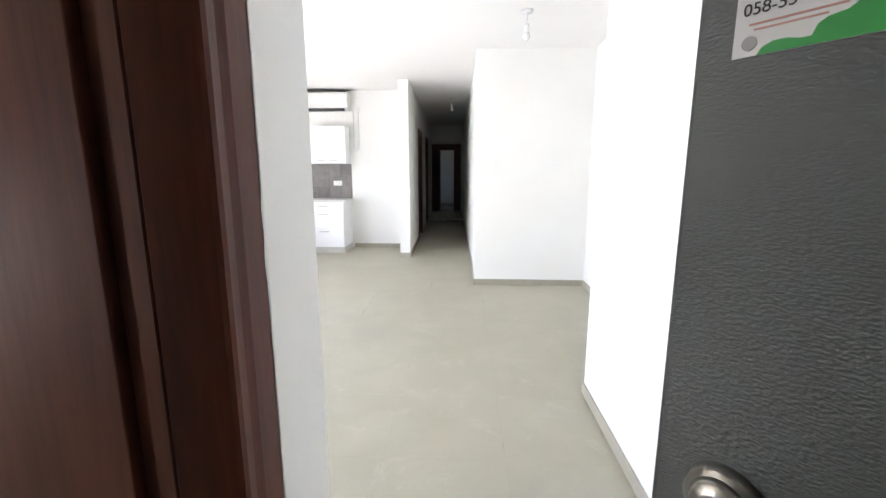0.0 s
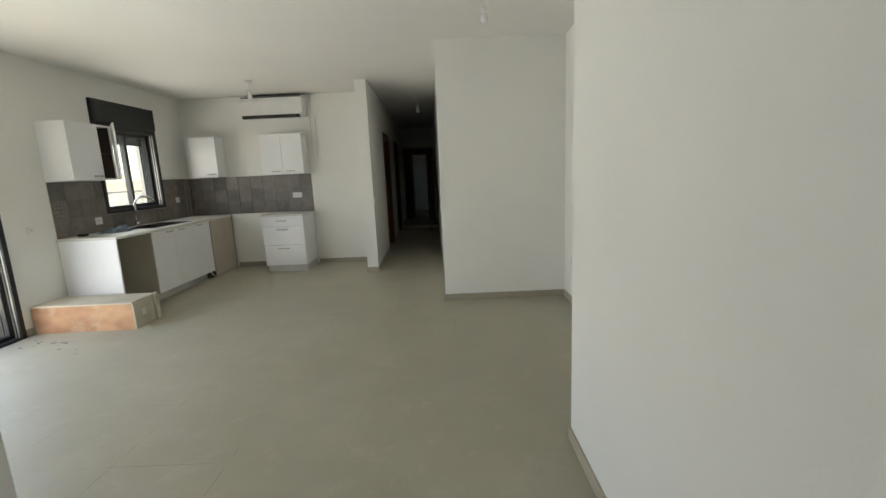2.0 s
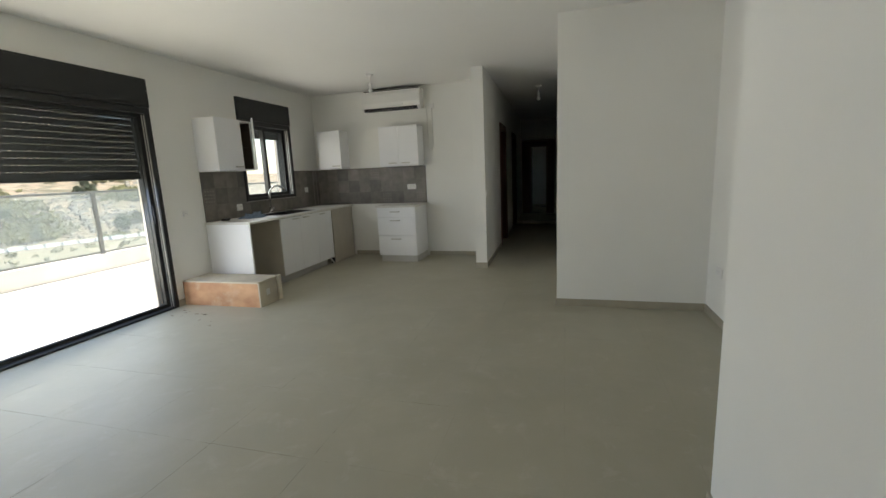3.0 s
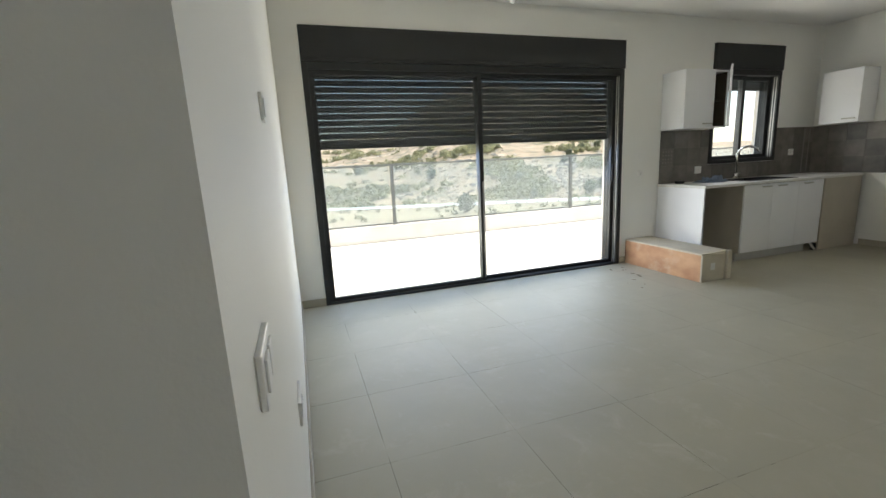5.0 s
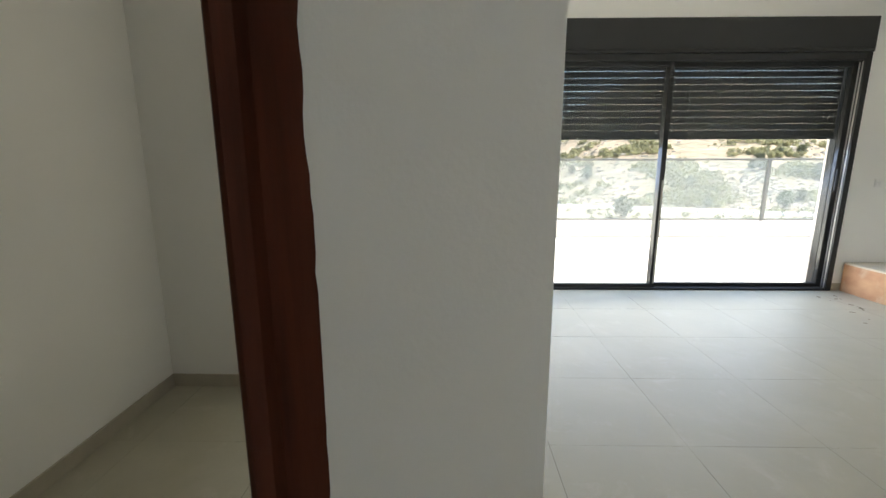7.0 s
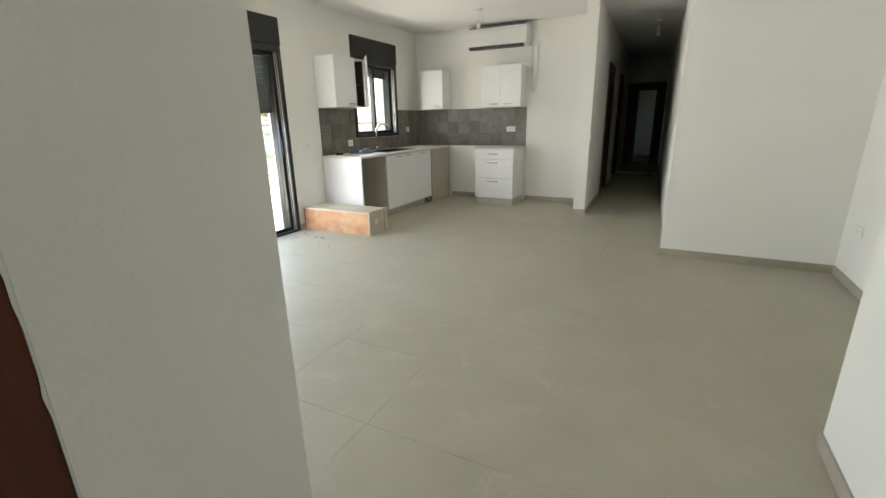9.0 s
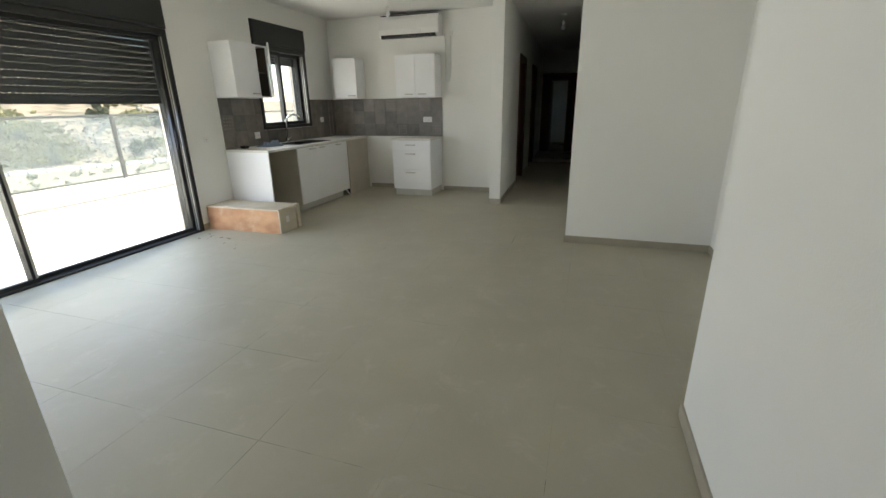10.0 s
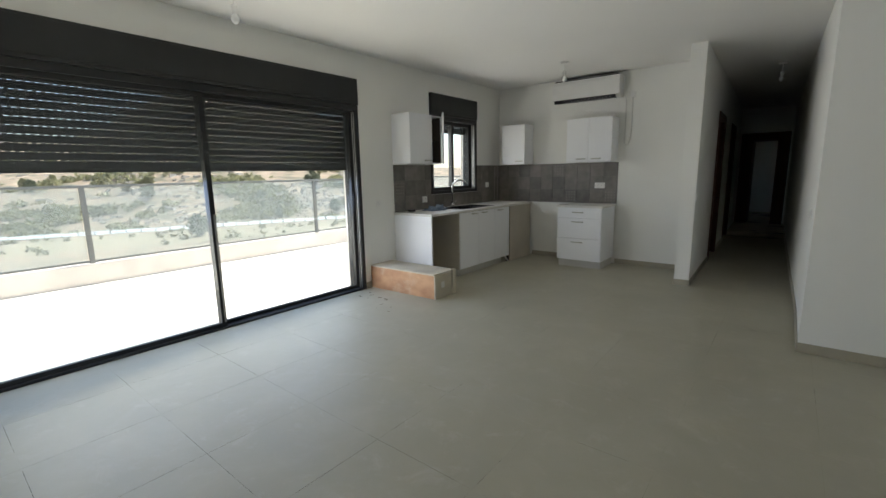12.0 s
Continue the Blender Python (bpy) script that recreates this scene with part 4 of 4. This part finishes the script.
for i in range(len(xs) - 1):
    for j in range(len(ys) - 1):
        bm.faces.new((grid[i][j], grid[i][j + 1], grid[i + 1][j + 1], grid[i + 1][j]))
tagged(part("ground", bm, M_HILL, None, "", True), "dry scrubby valley and hillside", "hillside", "", "structure")


def strip(offset, width, z, y0=-80, y1=150, step=5):
    """A band along the road."""
    bm = bmesh.new()
    rows = [[bm.verts.new((road_x(y) + o, y, z)) for o in (offset, offset + width)] for y in range(y0, y1 + 1, step)]
    for p, q in zip(rows, rows[1:]):
        bm.faces.new((p[0], p[1], q[1], q[0]))
    return bm


structure("road", strip(-7.5, 7.0, -10.93), M_ROAD, "grey country road in the valley", "road")
structure("verge", strip(3.5, 26, -10.95), M_GRASS, "green and dry grass verge below the road", "verge")


def hill_path(start, climb, width, y0, y1):
    """A pale dirt track slanting up the hillside."""
    bm = bmesh.new()
    rows = []
    for k in range(int((y1 - y0) / 3) + 1):
        y = y0 + 3 * k
        x = road_x(y) - start - climb * (y - y0) + 1.5 * noise.noise(Vector((y * 0.05, start, 0)))
        w = width * (0.7 + 0.5 * noise.noise(Vector((y * 0.11, start, 5))))
        rows.append([bm.verts.new((x + o, y, ground_z(x + o, y) + 0.22)) for o in (-w, 0.0, w)])
    for p, q in zip(rows, rows[1:]):
        for i in (0, 1):
            bm.faces.new((p[i], p[i + 1], q[i + 1], q[i]))
    return bm


for start, climb, width, y0, y1 in ((20, 0.16, 0.55, -25, 130), (46, 0.30, 0.7, -20, 70), (84, 0.10, 0.8, 10, 140)):
    structure("dirt_track", hill_path(start, climb, width, y0, y1), M_ROCK, "pale dirt track slanting up the hillside", "track")
blocks = bmesh.new()
for k in range(84):
    y = -75 + k * 2.7
    x = road_x(y)
    top = -10.15 - 0.12 * (k % 3 == 0)
    box(blocks, x - 0.55, x + 0.55, y, y + 2.69, -10.95, top)
    blocks.verts.ensure_lookup_table()
    for v in blocks.verts[-8:]:
        if v.co.z > -10.5:
            v.co.x = x + (v.co.x - x) * 0.22
box(blocks, -135.5, -135.2, -60, -20, -10.9, -10.0)
tagged(part("road_barrier", blocks, M_RAILW), "row of white concrete road barrier blocks", "barrier", "", "stuff")


def foliage(bm, c, r, n, size, rng, squash=0.8):
    for _ in range(n):
        d = Vector((rng.gauss(0, 1), rng.gauss(0, 1), rng.gauss(0, 1))).normalized() * (r * rng.uniform(0.45, 1.0))
        p = Vector(c) + Vector((d.x, d.y, d.z * squash))
        a = Vector((rng.gauss(0, 1), rng.gauss(0, 1), rng.gauss(0, 1))).normalized()
        b = a.cross(Vector((rng.gauss(0, 1), rng.gauss(0, 1), rng.gauss(0, 1)))).normalized()
        s = size * rng.uniform(0.6, 1.4)
        bm.faces.new([bm.verts.new(p + s * a), bm.verts.new(p + s * 0.5 * b), bm.verts.new(p - s * a), bm.verts.new(p - s * 0.5 * b)])


def hill_spot(rng, near, far):
    """A place on the hill within sight of the balcony door."""
    slope = rng.uniform(-0.10, 1.0)
    y = slope * 134.0 / (1 + 0.41 * slope)
    x = road_x(y) - rng.uniform(near, far) * rng.uniform(0.15, 1.0)
    return x, -x * slope


rng = random.Random(7)
scrub = bmesh.new()
for _ in range(11000):
    x, y = hill_spot(rng, 10, 165)
    if noise.noise(Vector((x * 0.11, y * 0.05, 9))) < rng.uniform(0.0, 0.34):
        continue
    r = rng.uniform(0.35, 1.0) ** 1.5 * 1.9 * (1.0 + 0.4 * (-x > 220))
    foliage(scrub, (x, y, ground_z(x, y) + r * 0.3), r, 26, r * 0.40, rng, 0.6)
tagged(part("scrub", scrub, M_LEAF), "olive green scrub bushes over the hillside", "bushes", "", "stuff")
rocks = bmesh.new()
for _ in range(3200):
    x, y = hill_spot(rng, 9, 150)
    if noise.noise(Vector((x * 0.03, y * 0.03, 14))) < rng.uniform(-0.3, 0.3):
        continue
    r, z = rng.uniform(0.2, 0.8), ground_z(x, y)
    w, l, h = r * rng.uniform(0.6, 1.2), r * rng.uniform(0.8, 2.4), r * rng.uniform(0.5, 0.9)
    low = [rocks.verts.new((x + w * u * rng.uniform(0.8, 1.2), y + l * v * rng.uniform(0.8, 1.2), z - 0.4)) for u, v in ((-1, -1), (1, -1), (1, 1), (-1, 1))]
    high = [rocks.verts.new((x + w * u * rng.uniform(0.4, 0.9), y + l * v * rng.uniform(0.4, 0.9), z + h * rng.uniform(0.7, 1.1))) for u, v in ((-1, -1), (1, -1), (1, 1), (-1, 1))]
    rocks.faces.new(high)
    for k in range(4):
        q = (k + 1) % 4
        rocks.faces.new((low[k], low[q], high[q], high[k]))
tagged(part("hillside_rocks", rocks, M_ROCK), "pale limestone rocks on the hillside", "rocks", "", "stuff")
near = bmesh.new()
for _ in range(260):
    y = rng.uniform(-20, 130)
    x = road_x(y) + rng.uniform(4, 30)
    if noise.noise(Vector((x * 0.06, y * 0.06, 4))) < 0.05:
        continue
    r = rng.uniform(0.3, 1.0)
    foliage(near, (x, y, -11 + r * 0.4), r, 24, r * 0.45, rng)
tagged(part("valley_bushes", near, M_LEAF), "low green bushes along the road", "bushes", "", "stuff")


def tree(x, y, h, mat_leaf, label):
    t = thing("tree", label, "tree", (x, y, ground_z(x, y)))
    bm = bmesh.new()
    tube(bm, [(0, 0, -0.3), (0.05, 0, h * 0.3), (0.0, 0.06, h * 0.6), (0.02, 0.0, h * 0.9)], h * 0.025)
    for k in range(6):
        a = k * 1.05
        tube(bm, [(0, 0, h * (0.25 + 0.08 * k)), (math.cos(a) * h * 0.2, math.sin(a) * h * 0.2, h * (0.36 + 0.08 * k))], h * 0.010, 5)
    part("trunk", bm, M_BARK, t)
    bm = bmesh.new()
    for k in range(16):
        f = k / 15
        rr = h * 0.36 * math.sqrt(max(0.1, 1 - (1.7 * f - 0.7) ** 2))
        a = k * 2.4
        foliage(bm, (math.cos(a) * rr * 0.75, math.sin(a) * rr * 0.75, h * (0.18 + 0.74 * f)), rr * 0.62, 80, h * 0.06, rng)
    part("crown", bm, mat_leaf, t)
    return t


tree(-98.5, 40.2, 5.0, M_PINE, "dark green conifer beside the valley road")
for _ in range(40):
    x, y = hill_spot(rng, 14, 150)
    if noise.noise(Vector((x * 0.03, y * 0.025, 20))) < -0.05:
        continue
    tree(x, y, rng.uniform(2.0, 4.6), M_PINE if rng.random() < 0.6 else M_LEAF, "grey-green tree on the dry hillside")

# ---- wall tiles of the backsplash ----
spl = structure("backsplash", boxes((XW, XW + 0.004, 5.205, 5.935, CT, 1.484), (XW, XW + 0.004, 5.935, 7.06, CT, 1.075), (XW, XW + 0.004, 7.06, YK, CT, 1.484),
                                    (XW + 0.004, -1.90, YK - 0.004, YK, CT, 1.484)), M_SPGROUT, "grey-brown tiled kitchen backsplash", "backsplash")


def tile_mesh(axis, a, h):
    bm = bmesh.new()
    if axis == "x":
        box(bm, 0, 0.008, 0, a, 0, h)
    else:
        box(bm, 0, a, -0.008, 0, 0, h)
    return mesh_of("tile", bm, M_SPLASH)


cache = {}
def add_tile(axis, p, a, h):
    key = (axis, round(a, 3), round(h, 3))
    if key not in cache:
        cache[key] = tile_mesh(*key)
    ob = new("tile", cache[key])
    ob.parent = spl
    ob.location = p


TW, TH = 0.197, 0.1965
for row in range(3):
    z = CT + 0.002 + row * (TH + 0.003)
    y = 5.207
    while y < YK - 0.02:
        a = min(TW, YK - 0.003 - y)
        zz, hh = z, TH
        if y + a > 5.935 and y < 7.06:
            if row > 0:
                if y < 5.935:
                    add_tile("x", (XW + 0.002, y, z), 5.947 - y, TH)
                if y + a > 7.06:
                    add_tile("x", (XW + 0.002, 7.063, z), y + a - 7.063, TH)
                y += TW + 0.003
                continue
            hh = min(TH, 1.073 - z)
        add_tile("x", (XW + 0.002, y, zz), a, hh)
        y += TW + 0.003
    x = -1.90
    while x > XW + 0.03:
        a = min(TW, x - XW - 0.012)
        add_tile("y", (x - a, YK - 0.002, z), a, TH)
        x -= TW + 0.003

M_DECOR = mat("pale_tile_print", (0.31, 0.29, 0.255), 0.5, var=0.1, bump=0.0)
for axis, p, w, h in (("x", (XW + 0.0103, 5.225, 1.105), 0.165, 0.165), ("y", (-2.08, YK - 0.0103, 0.905), 0.165, 0.165), ("y", (-2.88, YK - 0.0103, 1.304), 0.165, 0.165),
                      ("y", (-2.68, YK - 0.0103, 0.905), 0.165, 0.165)):
    bm = bmesh.new()
    for i in range(4):
        for j in range(4):
            u, v = w * (i + 0.5) / 4, h * (j + 0.5) / 4
            c = (p[0], p[1] + u, p[2] + v) if axis == "x" else (p[0] + u, p[1], p[2] + v)
            cyl(bm, c, 0.010, 0.0012, axis, 6)
    part("tile_pattern", bm, M_DECOR, spl, "pale printed tile pattern")
for y in (7.60, 7.70):
    part("grout_smear", boxes((XW + 0.0100, XW + 0.0112, y - 0.012, y + 0.010, 0.90, 1.46)), M_DECOR, spl, "pale dried grout smear")

M_DIRT = mat("brown_dirt", (0.10, 0.075, 0.055), 0.95, var=0.2, bump=0.1)
dirt = bmesh.new()
drng = random.Random(3)
for cx, cy, n, sp in ((-3.62, 4.42, 7, 0.16), (-3.35, 4.45, 5, 0.10), (-3.05, 4.25, 4, 0.10)):
    for _ in range(n):
        x, y, r = cx + drng.gauss(0, sp), cy + drng.gauss(0, sp * 0.5), drng.uniform(0.004, 0.022)
        a0 = drng.uniform(0, 3)
        vs = [(x + math.cos(a0) * r * drng.uniform(0.5, 1.8) * math.cos(k * 0.9) - math.sin(a0) * r * 0.5 * math.sin(k * 0.9),
               y + math.sin(a0) * r * drng.uniform(0.5, 1.8) * math.cos(k * 0.9) + math.cos(a0) * r * 0.5 * math.sin(k * 0.9)) for k in range(7)]
        dirt.faces.new([dirt.verts.new((u, v, 0.0015)) for u, v in vs])
tagged(part("floor_dirt", dirt, M_DIRT), "small brown dirt smears on the floor", "dirt", "", "stuff")

# ---- floor tiles ----
P = 0.602
bm = box(bmesh.new(), 0.0011, P - 0.0011, 0.0011, P - 0.0011, -0.009, 0.0)
tile_me = mesh_of("tile", bm, M_TILE)
areas = ((-5.37, 1.56, 1.113, 7.75), (-1.0, 0.212, 7.75, YS), (-0.67, 0.868, -0.5, 1.113), (-5.37, -0.67, -2.8, 0.95))
seen = set()
for ax0, ax1, ay0, ay1 in areas:
    for i in range(-8, 8):
        for j in range(-8, 24):
            x, y = -1.513 + i * P, 1.438 + j * P
            if x + P > ax0 and x < ax1 and y + P > ay0 and y < ay1 and (i, j) not in seen and x > (-4.1 if y > 0.9 else -5.9) and x < 1.56:
                if y > 7.75 and (x > 0.25 or x + P < -0.97):
                    continue
                if y + P > YS + 0.05:
                    continue
                seen.add((i, j))
                ob = new("tile", tile_me)
                ob.parent = floor
                ob.location = (x, y, 0)
